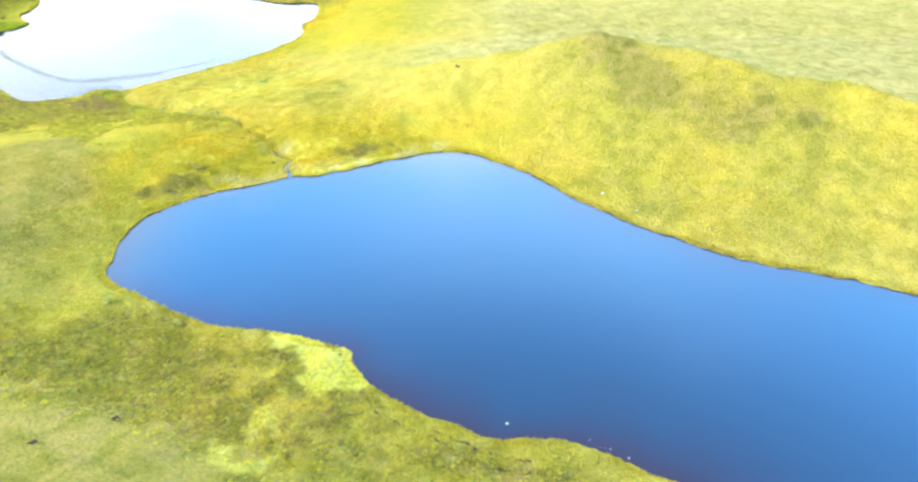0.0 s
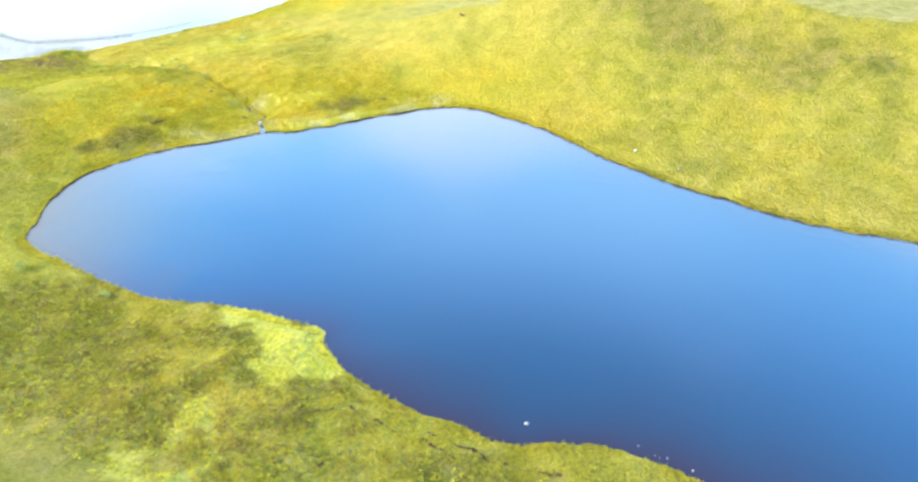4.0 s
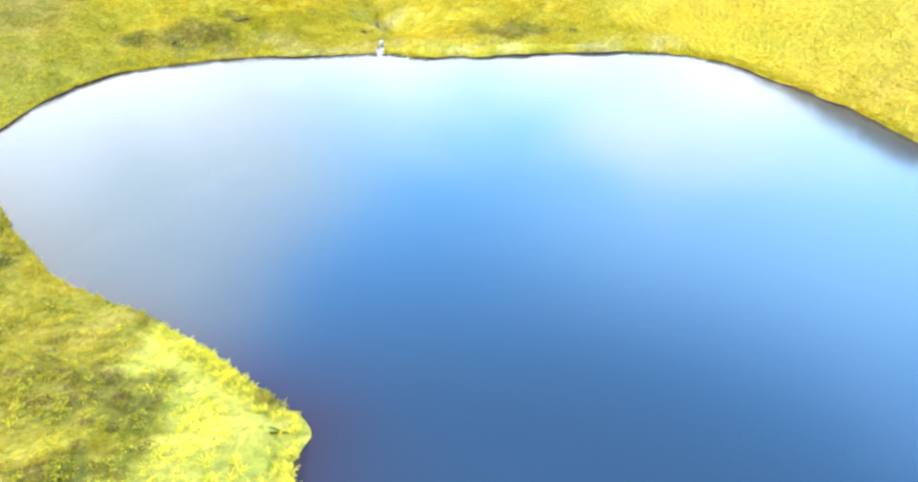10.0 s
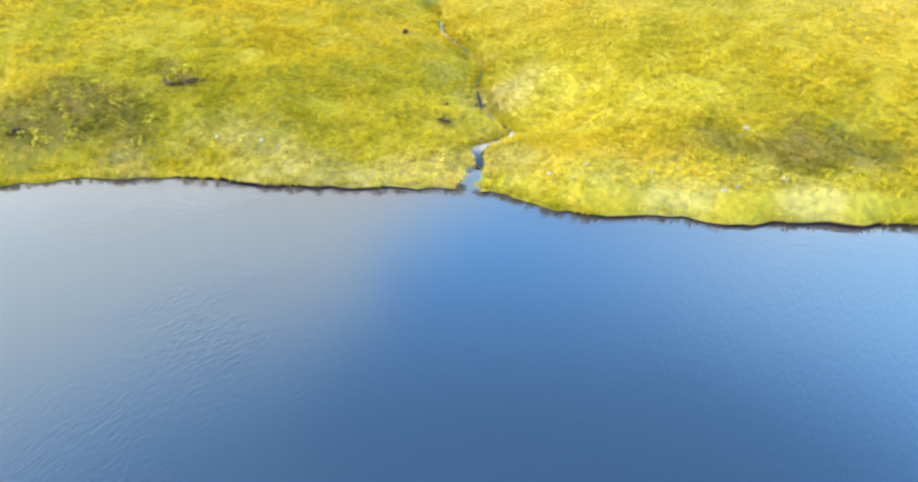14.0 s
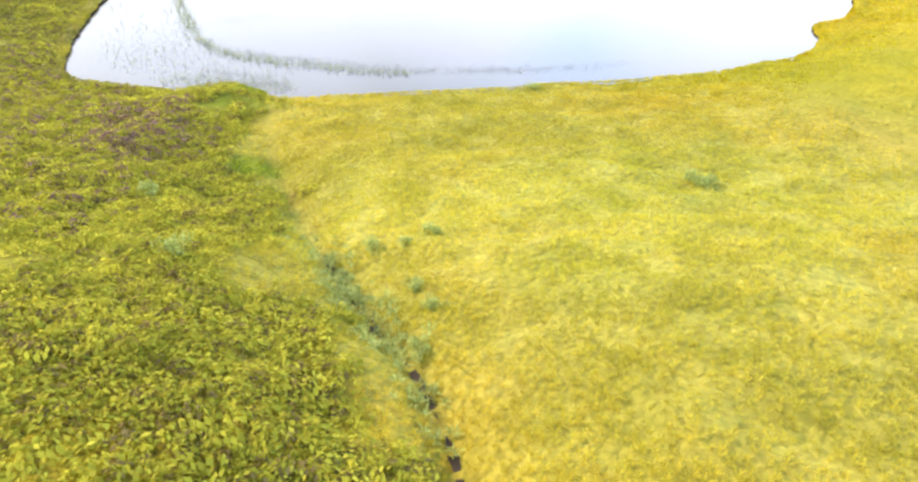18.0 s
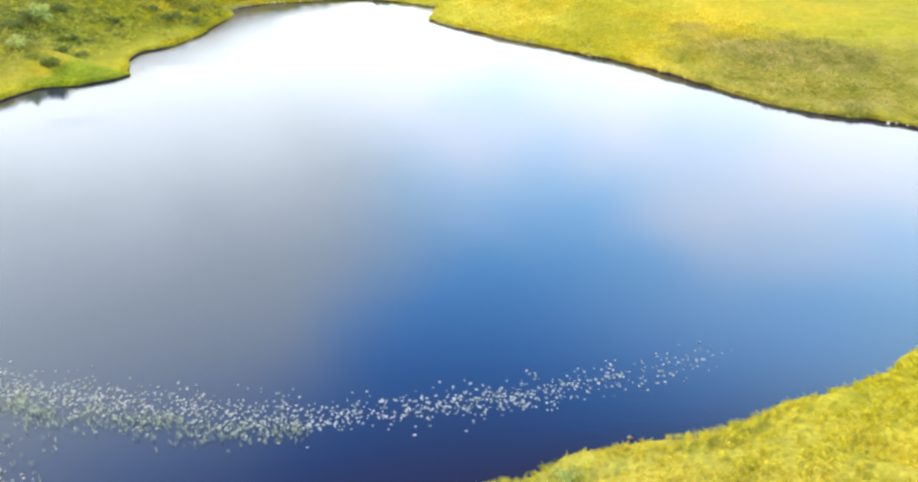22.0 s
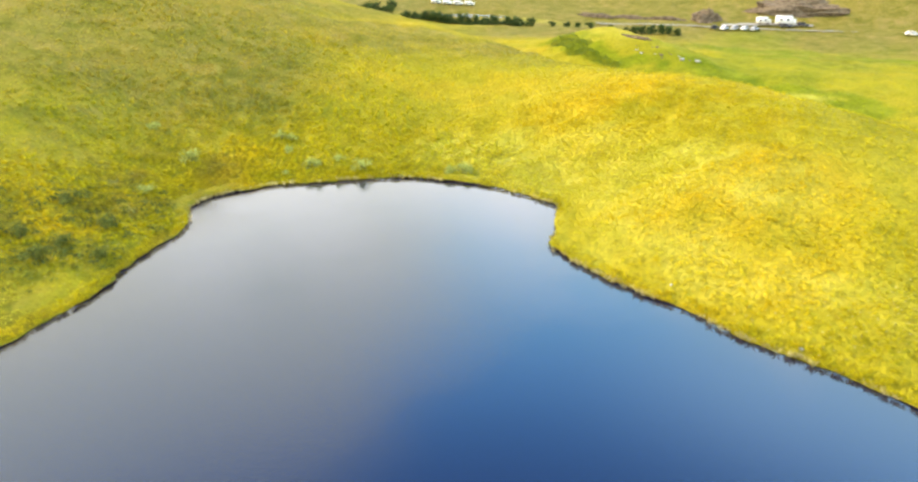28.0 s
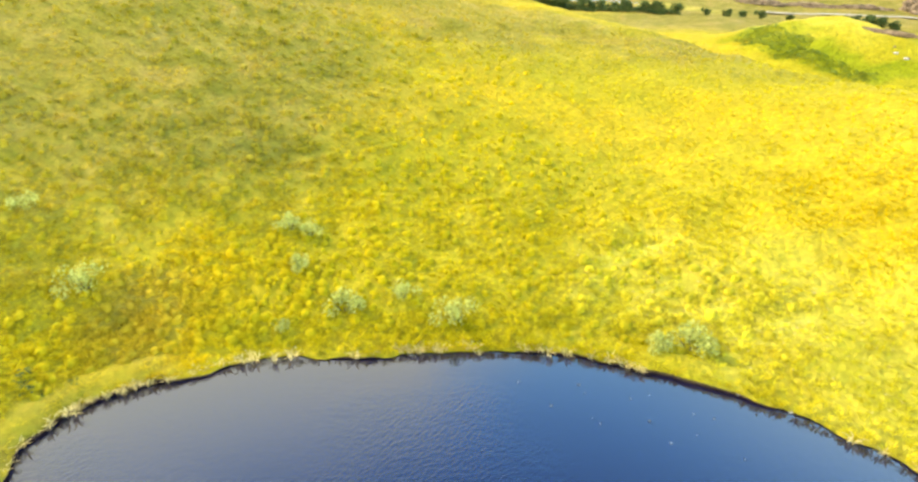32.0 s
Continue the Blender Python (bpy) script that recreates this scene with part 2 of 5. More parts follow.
MAT_GROUND = sward("moor_ground", False)
MAT_BLADES = sward("moor_blades", True)
MAT_PEAT = mottled("wet_peat", (0.016, 0.010, 0.006), (0.10, 0.062, 0.034), 1.8, 0.75, 0.6)
MAT_LAKE = water_material("lower_lake_water", (0.001, 0.011, 0.050), (0.01, 0.008, 0.024), 0.16)
MAT_UPPER = water_material("upper_lake_water", (0.016, 0.049, 0.098), (0.034, 0.028, 0.050), 0.2, 1.72)
MAT_STREAM = water_material("stream_water", (0.024, 0.023, 0.036), (0.024, 0.023, 0.036), 0.05, 1.4)
# the pond's pale base colour has the sky's reflection painted in
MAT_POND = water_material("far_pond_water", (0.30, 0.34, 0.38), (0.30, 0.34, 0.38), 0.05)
MAT_STONE = mottled("pale_stone", (0.22, 0.21, 0.19), (0.55, 0.53, 0.49), 3.0, 0.85, 0.6)
MAT_ROCK = mottled("brown_rock", (0.07, 0.05, 0.035), (0.24, 0.18, 0.12), 0.8, 0.9, 0.8)
MAT_REED = mottled("reed", (0.16, 0.20, 0.10), (0.36, 0.37, 0.24), 0.6, 0.7, 0, 0.2, True)
MAT_LILY = mottled("floating_leaf", (0.2, 0.22, 0.2), (0.4, 0.4, 0.36), 0.7, 0.35, 0, 0.5, True)
MAT_WET_LEAF = mottled("wet_floating_leaf", (0.06, 0.09, 0.12), (0.12, 0.16, 0.2), 0.7, 0.35, 0, 0.5, True)
MAT_WILLOW = mottled("grey_willow_leaf", (0.21, 0.25, 0.06), (0.38, 0.42, 0.14), 1.2, 0.7, 0, 0.25, True)
MAT_BRACKEN = mottled("bracken", (0.07, 0.11, 0.012), (0.15, 0.2, 0.03), 1.2, 0.7, 0, 0.25, True)
MAT_SCRUB = mottled("dark_scrub_leaf", (0.05, 0.072, 0.014), (0.15, 0.175, 0.035), 1.2, 0.7, 0, 0.25, True)
MAT_HEATHER = mottled("heather_sprig", (0.22, 0.225, 0.022), (0.48, 0.43, 0.05), 0.35, 0.85, 0, 0.15, True)
MAT_BROWN = mottled("brown_heather", (0.10, 0.075, 0.025), (0.26, 0.19, 0.07), 0.4, 0.85, 0, 0.15, True)
MAT_BLOOM = mottled("heather_bloom", (0.15, 0.085, 0.075), (0.29, 0.17, 0.14), 0.5, 0.85, 0, 0.15, True)
MAT_STRAW = mottled("dry_flower", (0.36, 0.31, 0.12), (0.50, 0.45, 0.24), 1.5, 0.85, 0, 0.2, True)
MAT_BARK = mottled("bark", (0.05, 0.04, 0.03), (0.14, 0.11, 0.08), 5.0, 0.9, 0.5)
MAT_TREE = mottled("dark_tree_leaf", (0.02, 0.045, 0.012), (0.07, 0.11, 0.03), 0.5, 0.75, 0, 0.25, True)
MAT_ASPHALT = mottled("asphalt", (0.24, 0.23, 0.19), (0.34, 0.32, 0.27), 0.6, 0.9, 0.2)
MAT_GRAVEL = mottled("car_park_gravel", (0.30, 0.28, 0.24), (0.46, 0.43, 0.38), 0.5, 0.95, 0.2)
MAT_WHITE = mottled("white_paint", (0.74, 0.74, 0.72), (0.84, 0.84, 0.82), 1.0, 0.35, 0, 0.5)
MAT_DARK = mottled("dark_paint", (0.02, 0.022, 0.03), (0.05, 0.05, 0.06), 1.0, 0.35, 0, 0.5)
MAT_SILVER = mottled("silver_paint", (0.35, 0.36, 0.38), (0.5, 0.5, 0.52), 1.0, 0.35, 0, 0.5)
MAT_GLASS = mottled("car_window", (0.015, 0.018, 0.02), (0.03, 0.033, 0.036), 1.0, 0.08, 0, 0.6)
MAT_TYRE = mottled("tyre", (0.015, 0.015, 0.015), (0.04, 0.04, 0.04), 3.0, 0.9, 0)


# ---- plan: outlines and heights ----
def lattice(ix, iy, seed):
    v = (ix * 374761393 + iy * 668265263 + seed * 1274126177) & 0xFFFFFFFF
    v = ((v ^ (v >> 13)) * 1274126177) & 0xFFFFFFFF
    return ((v ^ (v >> 16)) & 0xFFFF) / 32767.5 - 1.0


def value_noise(x, y, size, seed):
    x, y = np.asarray(x, float) / size, np.asarray(y, float) / size
    ix, iy = np.floor(x).astype(np.int64), np.floor(y).astype(np.int64)
    fx, fy = x - ix, y - iy
    fx, fy = fx * fx * (3 - 2 * fx), fy * fy * (3 - 2 * fy)
    a, b = lattice(ix, iy, seed), lattice(ix + 1, iy, seed)
    c, d = lattice(ix, iy + 1, seed), lattice(ix + 1, iy + 1, seed)
    return (a * (1 - fx) + b * fx) * (1 - fy) + (c * (1 - fx) + d * fx) * fy


def fractal(x, y, size, seed, octaves=4):
    return sum(value_noise(x, y, size / 2**k, seed + k) * 0.5**k for k in range(octaves))


def outline(points, step=0.5, rough=0.4):
    """A smooth closed curve through the corners, with a ragged edge."""
    p = np.array(points, float)
    made = []
    for k in range(len(p)):
        a, b, c, d = p[k - 1], p[k], p[(k + 1) % len(p)], p[(k + 2) % len(p)]
        n = max(2, int(np.hypot(*(c - b)) / step))
        t = (np.arange(n) / n)[:, None]
        made.append(0.5 * (2 * b + (c - a) * t + (2 * a - 5 * b + 4 * c - d) * t**2 + (3 * b - a - 3 * c + d) * t**3))
    q = np.concatenate(made)
    q[:, 0] += rough * fractal(q[:, 0], q[:, 1], 5.0, 11, 3)
    q[:, 1] += rough * fractal(q[:, 0], q[:, 1], 5.0, 31, 4)
    return q


def signed_distance(x, y, ring, reach=1e9):
    """Metres from the outline, negative inside."""
    x, y = np.ravel(x), np.ravel(y)
    near = np.full(len(x), 1e18)
    inside = np.zeros(len(x), bool)
    nxt = np.roll(ring, -1, 0)
    for (ax, ay), (bx, by) in zip(ring, nxt):
        dx, dy = bx - ax, by - ay
        t = np.clip(((x - ax) * dx + (y - ay) * dy) / (dx * dx + dy * dy + 1e-9), 0, 1)
        near = np.minimum(near, (x - ax - t * dx) ** 2 + (y - ay - t * dy) ** 2)
        inside ^= ((ay > y) != (by > y)) & (x < (bx - ax) * (y - ay) / (by - ay + 1e-12) + ax)
    return np.sqrt(near) * np.where(inside, -1, 1)


LAKE_A = [(-44, 155.6), (-52.4, 151.2), (-60.4, 147.6), (-68, 142.6), (-74.4, 136), (-76, 128.5), (-75.2, 119), (-72.5, 112.5),
          (-64.5, 107.8), (-56, 103.5), (-48.5, 99.5), (-41.5, 98.7), (-33.5, 97.4), (-27.6, 95.5), (-20.8, 93.2), (-18.8, 89),
          (-13.5, 83), (-7.5, 79.5), (-2, 76.7), (6.5, 73.2), (14, 73.2), (19, 72.5), (25, 70), (31, 66.5), (45, 58), (70, 48),
          (100, 46), (122, 62), (126, 88), (112, 104), (94, 111), (77, 117.7), (62, 122.5), (46.6, 132), (38.8, 137.8), (30.1, 145.6),
          (18.9, 157.9), (7.6, 166), (0.7, 169.6), (-8, 168.9), (-18.2, 164.8), (-26.3, 160.7), (-33, 158.1), (-38.8, 155.3)]
EAST_SHORE_B = [(-137, 229.5), (-134.3, 233.5), (-131.5, 235.8), (-127, 235.5), (-124, 234.7), (-119.2, 238.2), (-111, 245), (-103.2, 251.5),
          (-96.8, 258.3), (-88.5, 265.6), (-79, 275.2), (-74, 284), (-70, 289.7), (-69, 300), (-71, 307), (-67.3, 317), (-67.2, 330),
          (-69.5, 338), (-76, 339.8), (-84.5, 339.4), (-93, 341.6), (-102, 346.6), (-110, 351), (-119.5, 354.8), (-129, 357.2), (-138, 359.5)]
WEST_SHORE_B = [(-144.5, 361.2), (-149, 363), (-153, 363.7), (-158, 365.2), (-163, 367.8), (-167.5, 370.3), (-168.8, 374.3), (-170, 378.6), (-171.3, 382.3), (-173.6, 383.5), (-177.5, 384), (-184, 384.2), (-191, 383.3),
          (-200, 379), (-206, 373.7), (-211.6, 368.2), (-215, 361.5), (-214.5, 356.5), (-209.5, 351), (-206, 341.5), (-203, 334),
          (-202, 325), (-203, 317.2), (-197.4, 310.6), (-193.6, 307), (-195.5, 300), (-200, 294.5), (-199.5, 286), (-197.5, 276),
          (-194, 266), (-186, 254.5), (-178.5, 246.5), (-169, 237.5), (-160, 229.5), (-152.5, 225.6), (-146, 226.2)]
LAKE_B = EAST_SHORE_B + WEST_SHORE_B
Z_A, Z_B = 0.0, -12.3
RING_A, RING_B = outline(LAKE_A), outline(LAKE_B)
STREAM = [(-43.6, 153.5), (-44.1, 156.3), (-44.7, 158.6), (-45.8, 160.3), (-45.4, 164.4), (-46.3, 165.8), (-48, 167.2), (-50.2, 169),
          (-52, 171.6), (-52.6, 173.6), (-55.2, 176.8), (-59.4, 179), (-62, 182.5), (-66, 187), (-69.2, 192.2), (-74.2, 196.6),
          (-79.8, 200), (-86, 203.8), (-92, 207.9), (-98, 212.2), (-104, 216.6), (-110, 221), (-117, 227.5), (-124, 236.5)]


def smooth_line(points, step=0.5):
    p = np.array([points[0], *points, points[-1]], float)
    made = []
    for a, b, c, d in zip(p, p[1:], p[2:], p[3:]):
        n = max(2, int(np.hypot(*(c - b)) / step))
        t = (np.arange(n) / n)[:, None]
        made.append(0.5 * (2 * b + (c - a) * t + (2 * a - 5 * b + 4 * c - d) * t**2 + (3 * b - a - 3 * c + d) * t**3))
    return np.concatenate(made)


STREAM_LINE = smooth_line(STREAM)


def line_distance(x, y, line):
    near = np.full(np.shape(x), 1e18)
    for (ax, ay), (bx, by) in zip(line[:-1], line[1:]):
        dx, dy = bx - ax, by - ay
        t = np.clip(((x - ax) * dx + (y - ay) * dy) / (dx * dx + dy * dy + 1e-9), 0, 1)
        near = np.minimum(near, (x - ax - t * dx) ** 2 + (y - ay - t * dy) ** 2)
    return np.sqrt(near)


# hills: x, y, height, reach along, reach across, turn of the long axis in degrees
UPPER_HILLS = [(-70, 30, 15, 46, 34, 20), (-10, 10, 9, 40, 30, 0), (-120, 120, 9, 34, 46, 0), (-28, 169, 2.0, 11, 6, 25), (150, 150, 6, 40, 40, 0)]
LOWER_HILLS = [(-338, 392, 30, 54, 42, 0), (-164, 399, 4.2, 15, 20, 15), (-201, 403, -3.0, 13, 20, 8), (-118, 376, -1.5, 22, 14, -30), (-200, 485, 7.5, 16, 9, -12), (-190, 565, -6, 150, 55, 0), (-250, 300, 9, 32, 46, 0),
         (-20, 290, 3, 40, 50, 0), (-230, 220, 6, 46, 46, 0), (-130, 655, 24, 46, 26, 5), (-330, 680, 20, 120, 40, 0)]
HILLS = UPPER_HILLS + LOWER_HILLS


# the ridge north of the upper lake: x, y and height of its crest
RIDGE = np.array([(-34, 219, 2.5), (-14, 213, 6.5), (4, 205.5, 11.5), (20, 202, 16.5), (31, 199, 20.5), (40, 197.5, 23.4), (53, 193, 21), (64, 189.5, 20.2), (75, 184, 19.6), (84, 176, 17.5),
                  (101, 173, 16), (112, 160, 15), (132, 148, 14.5), (160, 136, 13)], float)
# the brow above the lower lake: x, y and height
BROW = np.array([(-420, 540, 6), (-330, 490, 1.0), (-280, 474, -2.2), (-250, 463, -3.4), (-226, 453, -3.8), (-207, 443, -3.7), (-190, 432.5, -3.6), (-174, 427, -3.6), (-151, 421, -3.6),
                 (-124, 404, -4.2), (-100, 391, -5.2), (-70, 382, -6), (-20, 372, -5)], float)


def ridge(x, y):
    """Height that the northern ridge adds: a narrow crest, a long flank to the lake, a short one behind."""
    best, top, back = np.full(len(x), 1e18), np.zeros(len(x)), np.zeros(len(x), bool)
    for (ax, ay, ah), (bx, by, bh) in zip(RIDGE[:-1], RIDGE[1:]):
        dx, dy = bx - ax, by - ay
        t = np.clip(((x - ax) * dx + (y - ay) * dy) / (dx * dx + dy * dy), 0, 1)
        d = (x - ax - t * dx) ** 2 + (y - ay - t * dy) ** 2
        near = d < best
        best, top = np.where(near, d, best), np.where(near, ah + (bh - ah) * t, top)
        back = np.where(near, dx * (y - ay) - dy * (x - ax) > 0, back)
    d = np.sqrt(best + 4.0) - 2.0
    return top * np.exp(-d / np.where(back, 13.0, 25.0))


def slope_to_brow(x, y, db, z):
    """Raises the ground between the lower lake and the brow, and lets it fall away behind."""
    yc, zc = np.interp(x, BROW[:, 0], BROW[:, 1]), np.interp(x, BROW[:, 0], BROW[:, 2])
    d = 0.88 * (yc - y)
    f = np.clip(db / (db + np.maximum(d, 0) + 1e-6), 0, 1)
    front = z + (zc - (Z_B + 3.2)) * np.sin(0.5 * math.pi * f) ** 1.5
    behind = Z_B + 3.2 + (zc - (Z_B + 3.2)) * np.exp(-((np.minimum(d, 0) / 15.0) ** 2)) - 5.5 * (1 - np.exp(-((np.minimum(d, 0) / 24.0) ** 2))) * np.exp(-((x + 185) / 90) ** 2 - ((y - 455) / 18) ** 2)
    behind = behind + z - (Z_B + 3.2)
    share = np.clip((y - 335) / 30, 0, 1) * np.clip((x + 420) / 60, 0, 1) * np.clip((-20 - x) / 40, 0, 1)
    share = share * share * (3 - 2 * share)
    return np.where(db > 0, z + share * (np.where(d > 0, front, behind) - z), z)


# stretches of shore where the turf stands in a small cliff
STEEP_A = np.array([(-36, 156.6), (-27, 160.5), (-18, 164.8), (-6, 169)], float)
STEEP_B = np.array([(-78, 340.2), (-86, 339.8), (-94, 342), (-104, 348), (-112, 352.5)], float)


def steep(x, y):
    return 0.8 * np.exp(-((line_distance(x, y, STEEP_A) / 4.0) ** 2)) + 1.3 * np.exp(-((line_distance(x, y, STEEP_B) / 5.0) ** 2))


def heights(x, y, full=False):
    """Ground height; with full also the distances from both lakes and from the stream."""
    x, y = np.ravel(np.asarray(x, float)), np.ravel(np.asarray(y, float))
    da, db = signed_distance(x, y, RING_A[::5]), signed_distance(x, y, RING_B[::5])
    close = (np.abs(da) < 12)
    da[close] = signed_distance(x[close], y[close], RING_A)
    close = (np.abs(db) < 12)
    db[close] = signed_distance(x[close], y[close], RING_B)
    wa, wb = np.maximum(da, 0.01) ** 2, np.maximum(db, 0.01) ** 2
    level = (Z_A * wb + Z_B * wa) / (wa + wb)
    d = np.minimum(da, db)
    out = np.maximum(d, 0)
    edge = np.maximum(d - 1.0, 0)
    z = level + 0.36 * (1 - np.exp(-edge / 0.4)) + 2.8 * (1 - np.exp(-edge / 11.0)) - 0.45 * np.clip(1.9 - d / 1.0, 0, 1)
    z = z + 0.8 * steep(x, y) * (1 - np.exp(-edge / 0.5))
    far = 1 - np.exp(-(out / 22.0) ** 2)
    for cx, cy, high, ra, rb, turn in HILLS:
        c, s = math.cos(radians(turn)), math.sin(radians(turn))
        u, v = (x - cx) * c + (y - cy) * s, -(x - cx) * s + (y - cy) * c
        z = z + high * np.exp(-((u / ra) ** 2 + (v / rb) ** 2) / 2 * 1.0) * far
    z = z + ridge(x, y) * far
    z = slope_to_brow(x, y, np.maximum(db, 0), z)
    st = line_distance(x, y, STREAM_LINE[::4])
    soft = np.minimum(out / 6.0, 1.0)
    z = z - 2.2 * np.exp(-((st / 8.0) ** 2)) * np.minimum(out / 10.0, 1) * np.clip((db - 3) / 20, 0, 1) - (0.7 + 0.5 * (y > 184)) * np.exp(-((st / 1.2) ** 2)) * (out > 0) * np.clip((db - 6) / 20, 0, 1)
    z = z + soft * (0.7 * fractal(x, y, 26.0, 3, 2) + 0.3 * fractal(x, y, 7.0, 5, 2)) + (0.3 + 0.7 * soft) * (out > 1.2) * 0.19 * fractal(x, y, 2.2, 9, 2)
    # low steps and hummocks that run along the slopes
    step = np.abs(fractal(0.55 * x + 0.3 * y, y - 0.25 * x, 6.0, 121, 3))
    z = z + soft * 0.55 * (0.35 - step) * (np.hypot(x + 100, y - 250) < 330)
    away = np.hypot(x + 100, y - 250)
    z = z + np.clip((away - 330) / 300, 0, 1) * 7 * fractal(x, y, 140.0, 21, 3) + np.maximum(away - 700, 0) * 0.03
    pond = np.clip(1.6 - np.hypot((x + 295) / 20, (y - 568 - 0.3 * (x + 295)) / 6) * 1.1, 0, 1)
    z = z * (1 - pond) + pond * np.minimum(z, -14.2)
    bed = np.where(da < db, Z_A, Z_B) - 0.15 - 0.16 * np.maximum(-d, 0)
    z = np.where(d < 0, np.maximum(bed, level - 4.0), z)
    return (z, da, db, st) if full else z


# ---- vegetation zones: heather, pale moss, lush green, and painted sun, shade, haze ----
def spot(x, y, cx, cy, ra, rb, turn=0.0, ragged=0.6, seed=0):
    c, s = math.cos(radians(turn)), math.sin(radians(turn))
    u, v = ((x - cx) * c + (y - cy) * s) / ra, (-(x - cx) * s + (y - cy) * c) / rb
    r = np.sqrt(u * u + v * v) + ragged * fractal(x, y, max(min(ra, rb), 3.0), 41 + seed, 4)
    return np.clip((1.25 - r) / 0.7, 0, 1)


# the first two spots darken the west hill in place of cloud shade
HEATHER_AND_SHADE = [(-275, 395, 48, 60, 0), (-235, 440, 40, 14, 20), (-75, 62, 52, 30, 20), (-110, 120, 26, 40, 0), (62, 172, 30, 12, -38), (48, 184, 20, 8, -40), (78, 164, 14, 9, -20), (-80, 352, 40, 20, 20), (-71, 146.5, 9, 3.2, 35), (-66.7, 155.1, 2, 1.2, 0), (-28, 167, 8, 2.2, 25), (-125, 216, 9, 6, 35), (-150, 200, 26, 20, 0)]
HEATHER_AND_SHADE += [(-90, 358, 22, 10, -25), (-120, 205, 12, 9, 20), (-175, 232, 20, 8, 45), (-46, 86, 11, 5, 35), (-71, 188, 4, 2.5, 60), (5, 66, 16, 4, -12), (-34, 89.5, 3.4, 2.6, 20), (-28, 81, 6, 3, -40), (-218, 300, 12, 14, 0), (-185, 600, 34, 8, -10), (-120, 640, 46, 16, 5), (-270, 610, 90, 20, 0), (-190, 612, 60, 18, 0)]
# the wide spots on the slopes by both lakes paint sunlit grass
MOSS_AND_SUN = [(-197.2, 393, 2.2, 0.8, 60), (-189.5, 390.2, 2.4, 0.8, 10), (-185.6, 390.6, 2.0, 0.7, 40), (-187, 389, 1.2, 0.8, 0), (-36, 158.5, 9, 2.6, 20),  (-42, 170, 9, 5, 20), (-30, 161, 14, 3, 20),
        (-75, 222, 24, 13, 20), (-168, 388, 26, 9, -10), (-190, 392, 14, 6, 10), (-150, 370, 16, 5, -10), (-197, 487, 15, 8, -10), (-262, 564, 12, 4, 0), (-153, 470, 7, 1.6, 5)]
LUSH = [(-209, 478, 7, 4.5, -40), (-200, 474, 9, 2.8, -10), (-191, 472.5, 8, 2.8, 0), (-131, 232, 6, 3.4, 25), (-124, 227.5, 3.4, 2.6, 40), (-109, 217.5, 3.2, 1.8, 40), (-212.5, 482.5, 7, 5, -40), (-205, 476, 8, 3.2, -25), (-195, 472.6, 8, 2.4, 0), (-168, 477, 17, 6, -10), (-139, 467, 18, 6, -18), (-168, 520, 16, 4, -5), (-197, 300, 6, 5, 60), 
        (-160, 530, 40, 10, -5)]


# two patches of bright moss on the near shore
MOSS_SHORE = np.array([(-37, 97.5), (-33, 99), (-27, 97), (-20, 94.5), (-17, 89), (-13.8, 84.5), (-16.3, 82.9), (-19.9, 81.6), (-22.1, 80.4), (-23.4, 77.7), (-24.9, 80.2), (-26.9, 82),
                       (-26.6, 86.5), (-28.2, 90.5), (-31.3, 93.6), (-32.5, 90.4), (-34.5, 94.5)], float)
MOSS_SLOPE = np.array([(-28.5, 76.8), (-31.2, 74.8), (-31.6, 70.1), (-33.5, 65.5), (-35.2, 62), (-33.2, 61.5), (-30, 65), (-27.7, 69.6), (-28.6, 73.8)], float)
MOSS_STREAK = np.array([(-24.6, 66.5), (-27.6, 62), (-31, 58.5), (-30, 58), (-26.6, 61.5), (-24.2, 65.5)], float)
MOSS_CREST = np.array([(-32.9, 87.8), (-30.2, 82), (-28.6, 77.2), (-27.9, 77.4), (-29.4, 83.5), (-31.8, 87.6)], float)
# dark heather clumps standing in the moss
DARK_CLUMPS = [(-30, 92.8, 1.5, 1.0, 30), (-30.4, 88.6, 3.0, 2.0, 80), (-25.8, 78.9, 2.0, 1.3, 40), (-23.7, 94.2, 1.6, 0.8, -20), (-20, 80.6, 3.4, 0.9, 15), (-27.8, 84.5, 1.4, 1.0, 0)]
HEATHER_AND_SHADE += DARK_CLUMPS


